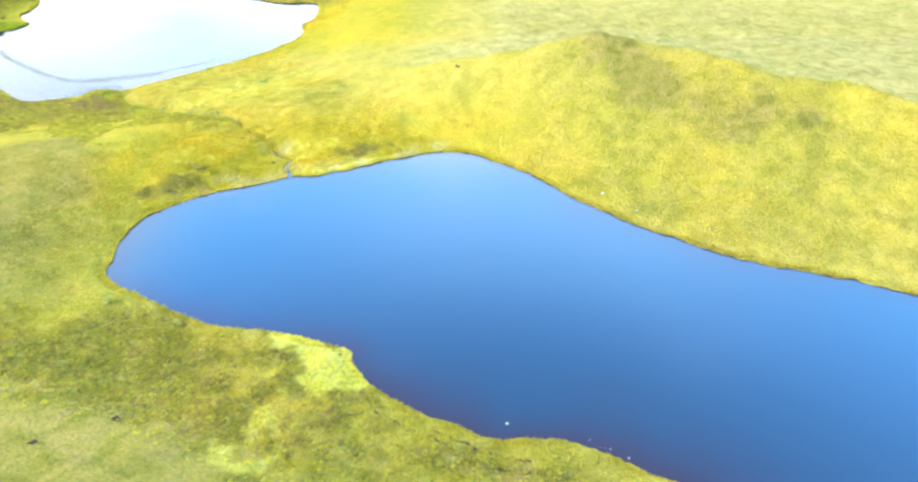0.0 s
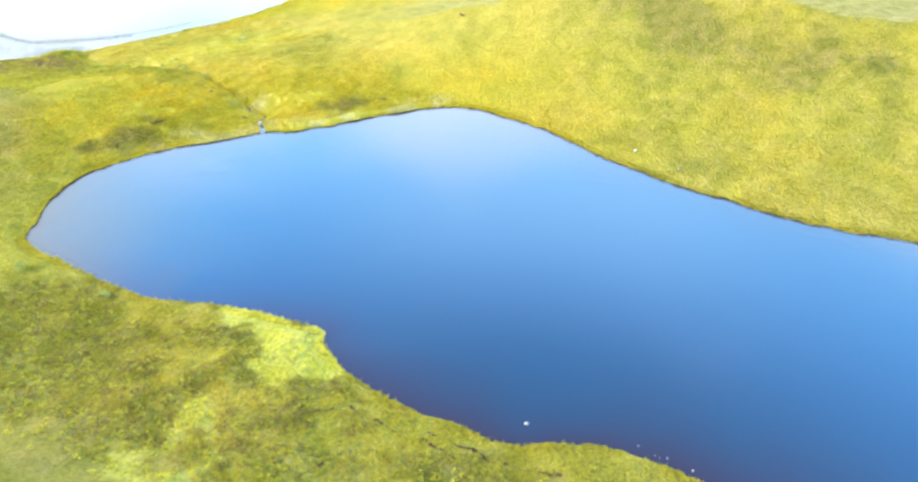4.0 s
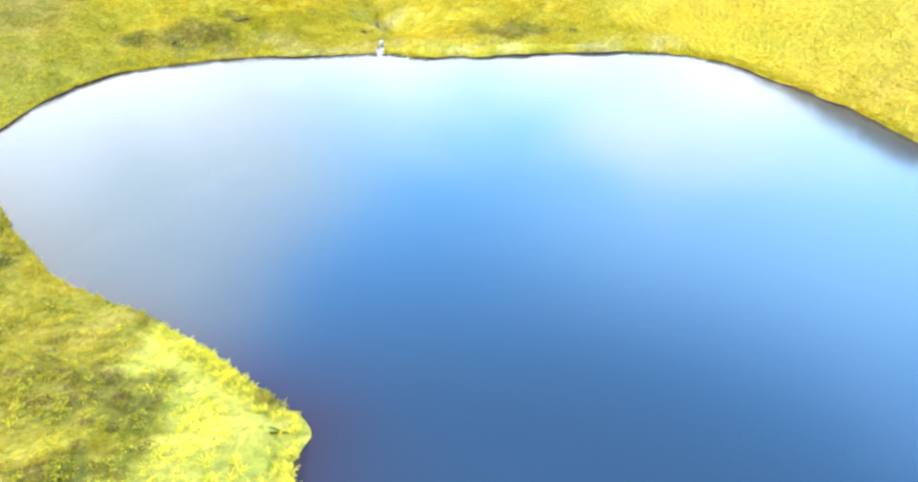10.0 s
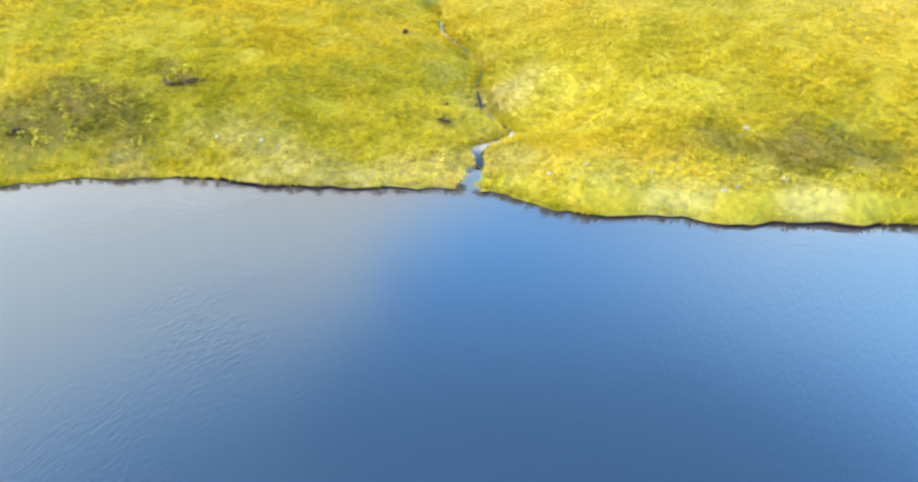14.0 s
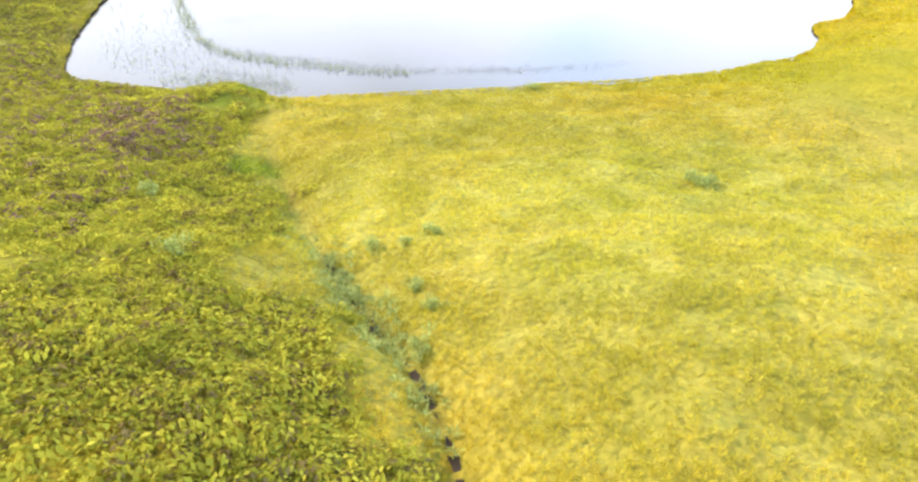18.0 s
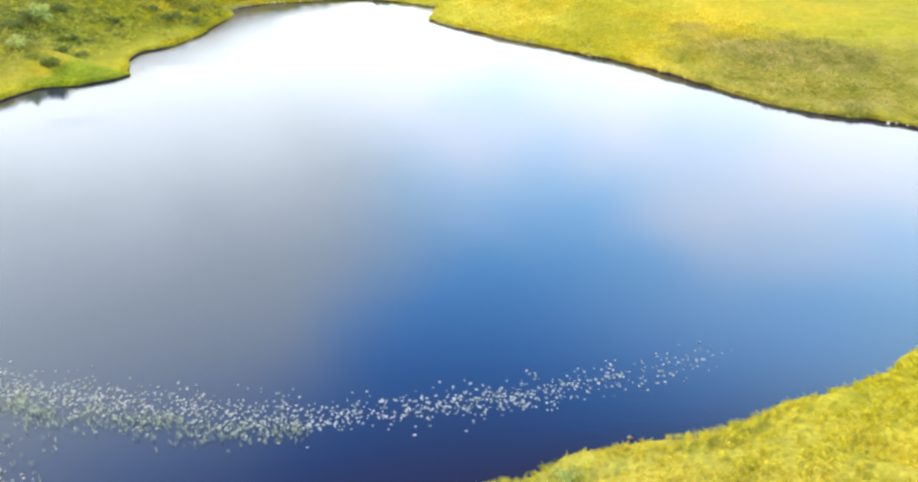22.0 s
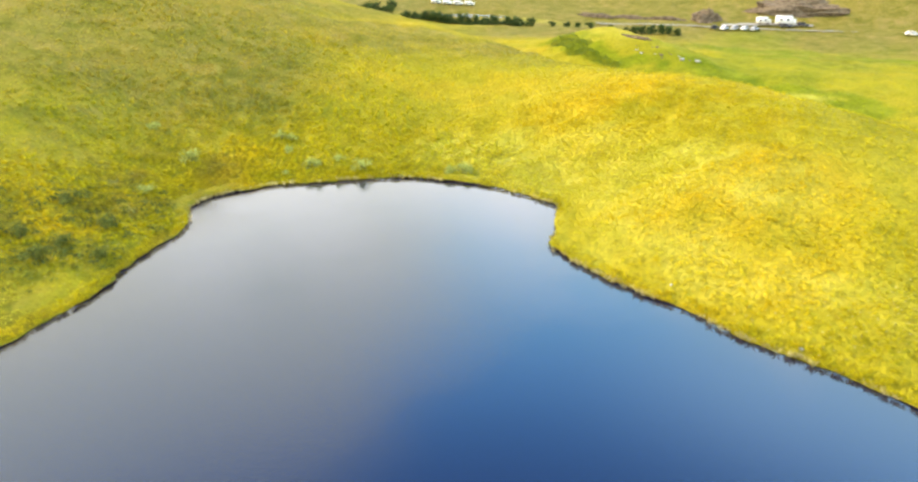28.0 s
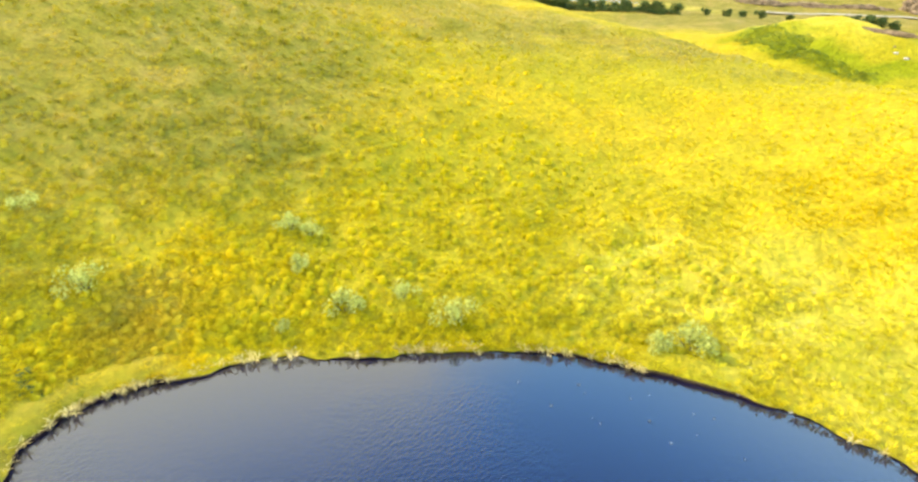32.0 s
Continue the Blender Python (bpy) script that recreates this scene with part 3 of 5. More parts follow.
def zones(x, y):
    x, y = np.ravel(x), np.ravel(y)
    made = []
    for n, table in enumerate((HEATHER_AND_SHADE, MOSS_AND_SUN, LUSH)):
        z = np.zeros(len(x))
        for k, (cx, cy, ra, rb, turn) in enumerate(table):
            near = (np.abs(x - cx) < 2.2 * max(ra, rb)) & (np.abs(y - cy) < 2.2 * max(ra, rb))
            z[near] = np.maximum(z[near], spot(x[near], y[near], cx, cy, ra, rb, turn, 0.6, 7 * n + k) * ((0.72 if ra > 25 else 1.0) if n == 0 else (0.4 if n == 1 and ra > 8 else 1.0)))
        if n == 0:
            side = (62 * (y - 182) - 54 * (-62 - x)) / 82.2
            rough = np.clip((3 * fractal(x, y, 13.0, 71, 4) + 2.0 * fractal(x, y, 4.0, 72, 4) - 4.5 * np.clip(1 - np.hypot(x + 113, y - 222) / 12, 0, 1) - side) / 4.0, 0, 1) * np.clip((y - 172) / 14, 0, 1) * np.clip((258 - y + 16 * fractal(x, y, 25.0, 103, 3)) / 20, 0, 1) * (x > -260)
            z = np.maximum(z, rough * (0.55 + 0.4 * fractal(x, y, 9.0, 73, 4)) * np.clip((x + 235) / 50, 0, 1))
            z = np.maximum(z, 1.0 * np.clip((y - 505 + 30 * fractal(x, y, 50.0, 75, 4)) / 50, 0, 1))
            # dulls the west shore, painting cloud shade into the heather share
            z = np.maximum(z, np.clip(0.22 + 0.45 * fractal(x, y, 4.0, 99, 4), 0, 1) * np.clip((-199 - x) / 10, 0, 1) * np.clip((372 - y + 10 * fractal(x, y, 14.0, 105, 3)) / 16, 0, 1) * np.clip((y - 284 + 10 * fractal(x, y, 14.0, 107, 3)) / 16, 0, 1) * np.clip((x + 262) / 25, 0, 1))
            near = np.clip((108 - y + 14 * fractal(x, y, 22.0, 101, 3)) / 12, 0, 1) * np.clip((40 - x) / 20, 0, 1)
            z = np.maximum(z, near * np.interp(x, (-18, -6), (1.0, 0.55)) * np.clip(0.5 + 0.45 * fractal(x, y, 3.2, 85, 4) + 0.15 * fractal(x, y, 14.0, 86, 2), 0.15, 0.95))
            z = np.maximum(z, np.clip((x - 8) / 20, 0, 1) * np.clip((330 - y) / 30, 0, 1) * np.clip(0.32 + 0.22 * fractal(x, y, 4.0, 87, 4), 0, 1) * (y > 100))
        if n == 1:
            close = (np.abs(x + 28) < 22) & (np.abs(y - 78) < 28)
            for ring, share in ((MOSS_SHORE, 1.0), (MOSS_SLOPE, 0.62), (MOSS_STREAK, 0.7), (MOSS_CREST, 0.6)):
                z[close] = np.maximum(z[close], np.clip(0.8 - (signed_distance(x[close], y[close], ring) + (1.3 if share == 1.0 else 2.2) * fractal(x[close], y[close], 3.0, 89, 4)) / 0.6, 0, 1) * share)
            for k, (cx, cy, ra, rb, turn) in enumerate(DARK_CLUMPS):
                z[close] *= 1 - spot(x[close], y[close], cx, cy, ra, rb, turn, 0.5, 90 + k)
        if n == 2:
            z = np.maximum(z, np.clip(0.25 + 0.9 * fractal(x, y, 45.0, 79, 4), 0, 0.6) * np.clip((y - 462) / 14, 0, 1) * np.clip((x + 196) / 12, 0, 1) * np.clip((585 - y) / 20, 0, 1))
            z = np.maximum(z, (np.clip((135 - y) / 40, 0, 1) + np.clip((x - 5) / 30, 0, 1) * np.clip((300 - y) / 60, 0, 1) * (y > 100)).clip(0, 1) * np.clip(0.13 + 0.12 * fractal(x, y, 30.0, 83, 3), 0, 0.4))
        made.append(np.clip(z, 0, 1) * (0.85, 0.7, 0.8)[n])
    wet = np.clip(1.3 - np.minimum(line_distance(x, y, STEEP_A), line_distance(x, y, np.array([(-66, 147.5), (-55, 151.5), (-46, 156), (-45.5, 166), (-52, 173)]))) / 4.5, 0, 1)
    wet = wet * np.clip(0.15 + 1.3 * fractal(x, y, 3.2, 97, 3), 0, 0.9)
    made[0] = made[0] * (1 - made[1])
    made[2] = made[2] * (1 - made[1])
    # the extra paleness of the south and the ridge puts haze into the grass
    made.append(wet + (0.07 + 0.16 * np.clip((150 - y) / 30, 0, 1) + 0.16 * np.clip((x - 5) / 30, 0, 1) + 0.25 * np.clip((y - 178) / 20, 0, 1)) * np.clip((275 - y) / 20, 0, 1) + 0.75 * np.clip((x + 30) / 50, 0, 1) * np.clip((y - np.interp(x, RIDGE[:, 0], RIDGE[:, 1])) / 9 + 0.3 * fractal(x, y, 20.0, 81, 3), 0, 1) * np.clip((345 - y) / 25, 0, 1))
    return np.clip(np.stack(made, 1), 0, 1)


# ---- mesh helpers ----
def mesh_from(name, verts, faces, mat, smooth=False):
    """faces: an array of triangles or of quads."""
    faces = np.asarray(faces, np.int32)
    me = bpy.data.meshes.new(name)
    me.vertices.add(len(verts))
    me.vertices.foreach_set("co", np.ascontiguousarray(verts, np.float32).ravel())
    me.loops.add(faces.size)
    me.loops.foreach_set("vertex_index", faces.ravel())
    me.polygons.add(len(faces))
    me.polygons.foreach_set("loop_start", np.arange(0, faces.size, faces.shape[1], dtype=np.int32))
    if smooth:
        me.polygons.foreach_set("use_smooth", np.ones(len(faces), bool))
    me.update(calc_edges=True)
    me.materials.append(mat)
    return me


def set_zone(me, x, y, repeat=1):
    at = me.color_attributes.new("zone", "FLOAT_COLOR", "POINT")
    at.data.foreach_set("color", np.repeat(zones(x, y), repeat, 0).astype(np.float32).ravel())


def grid_faces(nx, ny):
    i = (np.arange(ny - 1)[:, None] * nx + np.arange(nx - 1)[None, :]).ravel()
    return np.stack([i, i + 1, i + nx + 1, i + nx], 1)


def part(name, bm, mat, parent=None, label="", smooth=True):
    me = bpy.data.meshes.new(name)
    bm.to_mesh(me)
    bm.free()
    me.materials.append(mat)
    if smooth:
        me.polygons.foreach_set("use_smooth", np.ones(len(me.polygons), bool))
    ob = new(name, me)
    if parent is not None:
        ob.parent = parent
    return tagged(ob, label) if label else ob


# ---- ground: one sheet to the horizon ----
def spread(low, high, step, reach, grow=1.16):
    core = list(np.arange(low, high + step / 2, step))
    left, right, d = [], [], step
    a, b = core[0], core[-1]
    while a > low - reach:
        d *= grow
        a, b = a - d, b + d
        left.append(a)
        right.append(b)
    return np.array(left[::-1] + core + right)


xs, ys = spread(-300, 130, 1.0, 4200), spread(40, 520, 1.0, 4200)
gx, gy = np.meshgrid(xs, ys)
gz = heights(gx, gy)
me = mesh_from("ground", np.stack([gx.ravel(), gy.ravel(), gz], 1), grid_faces(len(xs), len(ys)), MAT_GROUND, True)
set_zone(me, gx, gy)
ground = tagged(new("ground", me), "rolling moorland of yellow-green tussock grass and heather", "moorland", kind="structure")


# ---- lakes; the patches that a light wind ruffles ----
GUSTS = [(-38, 113, 9, 5, 60), (-50, 141.5, 5, 2.6, 60), (-57, 147.5, 4, 2.2, 30), (-12, 87, 4, 3, 0), (-193, 336, 15, 10, 60), (-203, 357, 10, 8, 45), (-138, 268, 17, 9, 40), (-184, 326, 22, 12, 60), (-168, 306, 20, 10, 50), (-150, 292, 16, 9, 45)]
def lake(name, ring, z, mat, label):
    lo, hi = ring.min(0) - 3, ring.max(0) + 3
    ax, ay = np.arange(lo[0], hi[0], 1.5), np.arange(lo[1], hi[1], 1.5)
    x, y = np.meshgrid(ax, ay)
    d = signed_distance(x, y, ring[::2])
    f = grid_faces(len(ax), len(ay))
    f = f[(d[f] < 1.3).any(1)]
    used, back = np.unique(f, return_inverse=True)
    v = np.stack([x.ravel(), y.ravel(), np.full(x.size, z)], 1)[used]
    m = mesh_from(name, v, back.reshape(-1, 4), mat, True)
    at = m.attributes.new("shallow", "FLOAT", "POINT")
    wide = 4.0 + 2.0 * fractal(v[:, 0], v[:, 1], 14.0, 77, 3)
    at.data.foreach_set("value", np.clip(np.exp(np.minimum(d[used], 0) / wide), 0, 1).astype(np.float32))
    ruffled = 0.3 + 0.2 * fractal(v[:, 0], v[:, 1], 24.0, 57, 3)
    for k, (cx, cy, ra, rb, turn) in enumerate(GUSTS):
        ruffled = np.maximum(ruffled, 0.9 * spot(v[:, 0], v[:, 1], cx, cy, 1.3 * ra, 1.3 * rb, turn, 0.8, 60 + k) ** 1.5)
    at = m.attributes.new("ruffled", "FLOAT", "POINT")
    at.data.foreach_set("value", ruffled.astype(np.float32))
    return tagged(new(name, m), label, "lake", kind="structure")


lake("water_upper_lake", RING_A, Z_A, MAT_UPPER, "deep blue upper moorland lake with calm water")
lake("water_lower_lake", RING_B, Z_B, MAT_LAKE, "blue lower moorland lake reflecting grey and white cloud")


def bank(name, ring, z, label, turf_label):
    """A low dark cut of peat along a shore, and the turf that laps over it."""
    t = np.roll(ring, -1, 0) - np.roll(ring, 1, 0)
    t /= np.hypot(*t.T)[:, None]
    nrm = np.stack([t[:, 1], -t[:, 0]], 1)
    if signed_distance(ring[:1, 0] + nrm[0, 0], ring[:1, 1] + nrm[0, 1], ring)[0] < 0:
        nrm = -nrm
    n = len(ring)
    i = np.arange(n)
    j = (i + 1) % n
    dryland = line_distance(ring[:, 0], ring[:, 1], STREAM_LINE[:30]) > 0.3
    wob = fractal(ring[:, 0], ring[:, 1], 1.6, 51, 3)
    lip = (0.13 if z == Z_A else 0.22) * np.clip(0.9 + 0.9 * fractal(ring[:, 0], ring[:, 1], 7.0, 53, 4), 0.3, 1.7)
    made = []
    for who, mat, profile in ((name, MAT_PEAT, ((0.02, -0.4), (0.06, 0.0), (0.1, 0.9), (0.4, 1.0))), (name.replace("bank", "turf"), MAT_GROUND, ((-0.04, 0.8), (0.2, 1.4), (0.6, 2.0), (1.2, 2.4), (2.4, None)))):
        rows = []
        for off, up in profile:
            p = ring + nrm * (off + 0.26 * wob[:, None] * (off < 2))
            if up is None:
                zz = heights(p[:, 0], p[:, 1]) - 0.02
            else:
                zz = z + (up * lip if up > 0 else np.full(n, up)) + (0.42 * (up - 0.9) * steep(ring[:, 0], ring[:, 1]) if up > 1 else 0)
            rows.append(np.c_[p, zz])
        v = np.concatenate(rows)
        f = np.concatenate([np.stack([i + k * n, j + k * n, j + (k + 1) * n, i + (k + 1) * n], 1)[dryland & dryland[j]] for k in range(len(profile) - 1)])
        m = mesh_from(who, v, f, mat, mat is MAT_GROUND)
        if mat is MAT_GROUND:
            set_zone(m, v[:, 0], v[:, 1])
        made.append(tagged(new(who, m), label if mat is MAT_PEAT else turf_label, "bank" if mat is MAT_PEAT else "turf", kind="structure"))
    return made


bank("bank_upper_lake", RING_A, Z_A, "dark wet peat bank along the upper lake shore", "yellow-green turf edge lapping over the upper lake bank")
bank("bank_lower_lake", RING_B, Z_B, "dark wet peat bank along the lower lake shore", "yellow-green turf edge lapping over the lower lake bank")


def ribbon(name, line, half, lift, mat, label, category, depth_attr=False):
    t = np.gradient(line, axis=0)
    t /= np.hypot(*t.T)[:, None]
    nrm = np.stack([-t[:, 1], t[:, 0]], 1)
    h = half if np.ndim(half) else np.full(len(line), half)
    cols = [line + nrm * (h * s)[:, None] for s in (-1, -0.33, 0.33, 1)]
    z = heights(line[:, 0], line[:, 1]) + lift
    k = np.ones(5) / 5
    z = np.convolve(np.pad(z, 2, mode="edge"), k, "valid")
    v = np.concatenate([np.c_[c, z] for c in cols])
    n = len(line)
    i = np.arange(n - 1)
    f = np.concatenate([np.stack([i + a * n, i + 1 + a * n, i + 1 + (a + 1) * n, i + (a + 1) * n], 1) for a in range(3)])
    return tagged(new(name, mesh_from(name, v, f[:, ::-1], mat, True)), label, category, kind="structure")


first = STREAM_LINE[STREAM_LINE[:, 1] < 188]
wide = np.where(first[:, 1] < 161, 0.3, np.where(first[:, 1] < 168, 0.13, 0.02)) + 0.12 * fractal(first[:, 0], first[:, 1], 2.2, 61, 3) + 0.25 * np.exp(-np.hypot(first[:, 0] + 44, first[:, 1] - 155) / 1.5)
gully = STREAM_LINE[(STREAM_LINE[:, 1] > 187) & (STREAM_LINE[:, 1] < 208)]
# a dark peat-coloured strip paints the shade down in the gully
ribbon("gully_shade", gully, np.maximum(0.16 + 0.3 * fractal(gully[:, 0], gully[:, 1], 3.0, 63, 3), 0.01), 0.22, MAT_PEAT, "gully where the stream sinks into the grass, its shade painted dark", "gully")
ribbon("water_stream", first, np.maximum(wide, 0.01), 0.28, MAT_STREAM, "narrow winding stream joining the two lakes", "stream")


# narrow peat cracks along the near slope, where the turf has slipped
for points in (((-13.7, 77.1), (-8.7, 74.5), (-5.1, 72.5), (-1.7, 70.4), (0.5, 68.8)), ((-3.6, 73.8), (0.5, 71.8), (4.9, 69.6), (9.1, 68.8), (12.3, 68.6)),
               ((-17, 63.3), (-13.9, 67.5), (-10.2, 69.8), (-6.8, 67.9), (-2.5, 66)), ((-20.6, 72.4), (-17.5, 75.3), (-15, 76.5)), ((4, 66.8), (9, 65.6), (15, 65.4), (20, 64))):
    crack = smooth_line(points, 0.4)
    crack[:, 1] += 0.5 * fractal(crack[:, 0], crack[:, 1], 2.0, 111, 3)
    ribbon("peat_crack", crack, np.maximum(0.07 + 0.16 * fractal(crack[:, 0], crack[:, 1], 1.7, 113, 3), 0.012), 0.1, MAT_PEAT, "narrow dark peat crack in the slipped turf", "peat crack")


# ---- scattered vegetation ----
rng = np.random.default_rng(7)


def blade_template(count, length, width, lean, seed, joints=2):
    """A tuft of tapering, bent blades: vertices and triangles."""
    r = np.random.default_rng(seed)
    v, f = [], []
    for k in range(count):
        a = 2 * math.pi * (k + r.random()) / count
        out, high = lean * (0.35 + 0.9 * r.random()), length * (0.65 + 0.6 * r.random())
        cx, cy = 0.22 * length * r.normal(), 0.22 * length * r.normal()
        dx, dy = math.cos(a), math.sin(a)
        px, py = -dy * width / 2, dx * width / 2
        base = len(v)
        mx, my, mz = cx + dx * out * 0.4, cy + dy * out * 0.4, high * 0.8
        v += [(cx, cy, -0.1), (mx - px, my - py, mz), (mx + px, my + py, mz), (cx + dx * out, cy + dy * out, high)]
        f += [(base, base + 2, base + 1), (base + 1, base + 2, base + 3)]
    return np.array(v), np.array(f)


def shrub_template(count, radius, height, leaf, seed):
    """A low mound of small leaf-like faces with gaps between them."""
    r = np.random.default_rng(seed)
    v, f = [], []
    for k in range(count):
        a, u = 2 * math.pi * r.random(), r.random() ** 0.6
        x, y = radius * u * math.cos(a), radius * u * math.sin(a)
        z = height * (1 - 0.75 * u * u) * (0.45 + 0.55 * r.random())
        n = Vector((x * 0.8 / radius + 0.5 * r.normal(), y * 0.8 / radius + 0.5 * r.normal(), 0.7 + 0.4 * r.random())).normalized()
        t = n.orthogonal().normalized()
        b = n.cross(t)
        w = leaf * (0.6 + 0.8 * r.random())
        base = len(v)
        c = Vector((x, y, z))
        tip = c + t * w
        v += [tuple(c - t * w), tuple(c + b * w * 0.55 + n * w * 0.2), tuple(tip), tuple(c - b * w * 0.55 + n * w * 0.2)]
        f += [(base, base + 1, base + 2), (base, base + 2, base + 3)]
    return np.array(v), np.array(f)


def scatter(name, x, y, templates, size, mat, label, category, zone=True, z=None):
    """One object of many small plants standing on the ground."""
    z = heights(x, y) if z is None else z
    pick = rng.integers(0, len(templates), len(x))
    vs, fs, start, order, many = [], [], 0, [], []
    for k, (tv, tf) in enumerate(templates):
        i = np.flatnonzero(pick == k)
        a, s = rng.random(len(i)) * 2 * math.pi, size[i]
        c, sn = np.cos(a), np.sin(a)
        px = (tv[None, :, 0] * c[:, None] - tv[None, :, 1] * sn[:, None]) * s[:, None] + x[i, None]
        py = (tv[None, :, 0] * sn[:, None] + tv[None, :, 1] * c[:, None]) * s[:, None] + y[i, None]
        pz = tv[None, :, 2] * s[:, None] * (0.8 + 0.4 * rng.random(len(i)))[:, None] + z[i, None]
        vs.append(np.stack([px, py, pz], -1).reshape(-1, 3))
        fs.append((tf[None] + (np.arange(len(i)) * len(tv))[:, None, None] + start).reshape(-1, 3))
        start += len(i) * len(tv)
        order.append(i)
        many.append(np.full(len(i), len(tv)))
    v, f = np.concatenate(vs), np.concatenate(fs)
    m = mesh_from(name, v, f, mat, False)
    if zone:
        i = np.concatenate(order)
        set_zone(m, x[i], y[i], np.concatenate(many))
    return tagged(new(name, m), label, category, kind="stuff")


def capsule(ax, ay, bx, by, radius, per_m2):
    """Random places round a line."""
    lo = np.minimum((ax, ay), (bx, by)) - radius
    hi = np.maximum((ax, ay), (bx, by)) + radius
    step = per_m2**-0.5
    u, v = np.meshgrid(np.arange(lo[0], hi[0], step), np.arange(lo[1], hi[1], step))
    p = np.stack([u.ravel(), v.ravel()], 1) + step * 0.9 * (rng.random((u.size, 2)) - 0.5)
    total = len(p)
    d = np.array([bx - ax, by - ay])
    t = np.clip(((p - (ax, ay)) @ d) / (d @ d), 0, 1)
    off = np.hypot(*(p - (ax, ay) - t[:, None] * d).T)
    keep = off < radius * (0.6 + 0.4 * rng.random(total))
    return p[keep, 0], p[keep, 1]


def dry(x, y, margin=0.5):
    """Keeps the places that stand clear of the water."""
    d = np.minimum(signed_distance(x, y, RING_A[::2]), signed_distance(x, y, RING_B[::2]))
    ok = (d > margin) & (line_distance(x, y, STREAM_LINE[::3]) > 0.5)
    return x[ok], y[ok]


TUFTS = [blade_template(14, 0.15, 0.034, 0.34, s) for s in (1, 2, 3, 4)]
COARSE = [blade_template(12, 0.2, 0.06, 0.46, s) for s in (11, 12, 13)]
HANGING = [blade_template(11, 0.26, 0.065, 0.4, s) for s in (51, 52, 53)]
SHRUBS = [shrub_template(30, 0.5, 0.42, 0.105, s) for s in (21, 22, 23)]


def tussocks(name, areas, templates, label):
    xy = [dry(*capsule(*a)) for a in areas]
    x, y = np.concatenate([p[0] for p in xy]), np.concatenate([p[1] for p in xy])
    lumps = 0.5 + 0.5 * fractal(x, y, 1.6, 91, 2)
    keep = lumps > 0.05 + 0.25 * rng.random(len(x))
    x, y, lumps = x[keep], y[keep], lumps[keep]
    hump = 0.5 + 0.5 * fractal(0.6 * x + 0.8 * y, 1.3 * y - 0.9 * x, 3.0, 93, 3)
    return scatter(name, x, y, templates, 0.4 + 0.55 * lumps + 0.35 * hump + 0.25 * rng.random(len(x)), MAT_BLADES, label, "grass", True, heights(x, y) + 0.12 * np.clip(hump, 0, 1) - 0.04)


tussocks("tussock_grass", [(-40, 160, -95, 245, 36, 4.5), (-75, 150, -50, 165, 20, 2.5)], TUFTS, "long yellow-green moor grass in tussocks between the lakes")
tussocks("tussock_grass", [(-214, 366, -165, 398, 26, 4.0), (-222, 325, -214, 360, 16, 3.0)], TUFTS, "sunlit yellow tussock grass beyond the lower lake")
tussocks("tussock_grass", [(-72, 92, 22, 58, 17, 2.6)], COARSE, "olive and straw grass on the near shore of the upper lake")
tussocks("tussock_grass", [(-35, 175, 75, 128, 14, 1.2), (-80, 265, -60, 345, 14, 1.5), (-150, 380, -85, 352, 16, 1.6),
                           (-85, 120, -75, 160, 16, 1.4), (25, 180, 100, 155, 22, 0.5), (-218, 362, -188, 387, 5, 2.5), (-275, 400, -150, 432, 44, 0.75), (-250, 330, -232, 385, 22, 0.8)], COARSE, "yellow-green grass on the lake slopes")


def mound_template(seed):
    """A hummock of matted grass: an uneven dome with blades over it."""
    r = np.random.default_rng(seed)
    v, f, n = [], [], 7
    for radius, high in ((0.36, -0.08), (0.34, 0.16), (0.2, 0.29)):
        for k in range(n):
            a = 2 * math.pi * (k + 0.5 * r.random()) / n
            q = radius * (0.75 + 0.5 * r.random())
            v.append((q * math.cos(a), 0.8 * q * math.sin(a), high * (0.85 + 0.3 * r.random())))
    v.append((0.03, 0.0, 0.34))
    for ring in (0, n):
        for k in range(n):
            a, b = ring + k, ring + (k + 1) % n
            f += [(a, b, b + n), (a, b + n, a + n)]
    f += [(2 * n + k, 2 * n + (k + 1) % n, 3 * n) for k in range(n)]
    bv, bf = blade_template(12, 0.34, 0.06, 0.42, seed)
    return np.concatenate([v, bv]), np.concatenate([f, bf + len(v)])


MOUNDS = [mound_template(s) for s in (61, 62, 63, 64)]
xy = [dry(*capsule(*a), 0.7) for a in [(-224, 334, -213, 366, 13, 1.3), (-214, 372, -192, 389, 9, 0.9), (-240, 364, -212, 394, 14, 0.7), (-262, 388, -232, 412, 15, 0.4)]]
x, y = np.concatenate([p[0] for p in xy]), np.concatenate([p[1] for p in xy])
scatter("grass_hummocks", x, y, MOUNDS, 0.45 + 0.75 * rng.random(len(x)) ** 1.5, MAT_BLADES, "green and straw hummocks of matted grass above the lower lake", "grass")


BRACKEN = [(-214, 481.5, -207, 476, 4.0, 3.0), (-205, 474, -194, 470.5, 1.9, 3.0)]


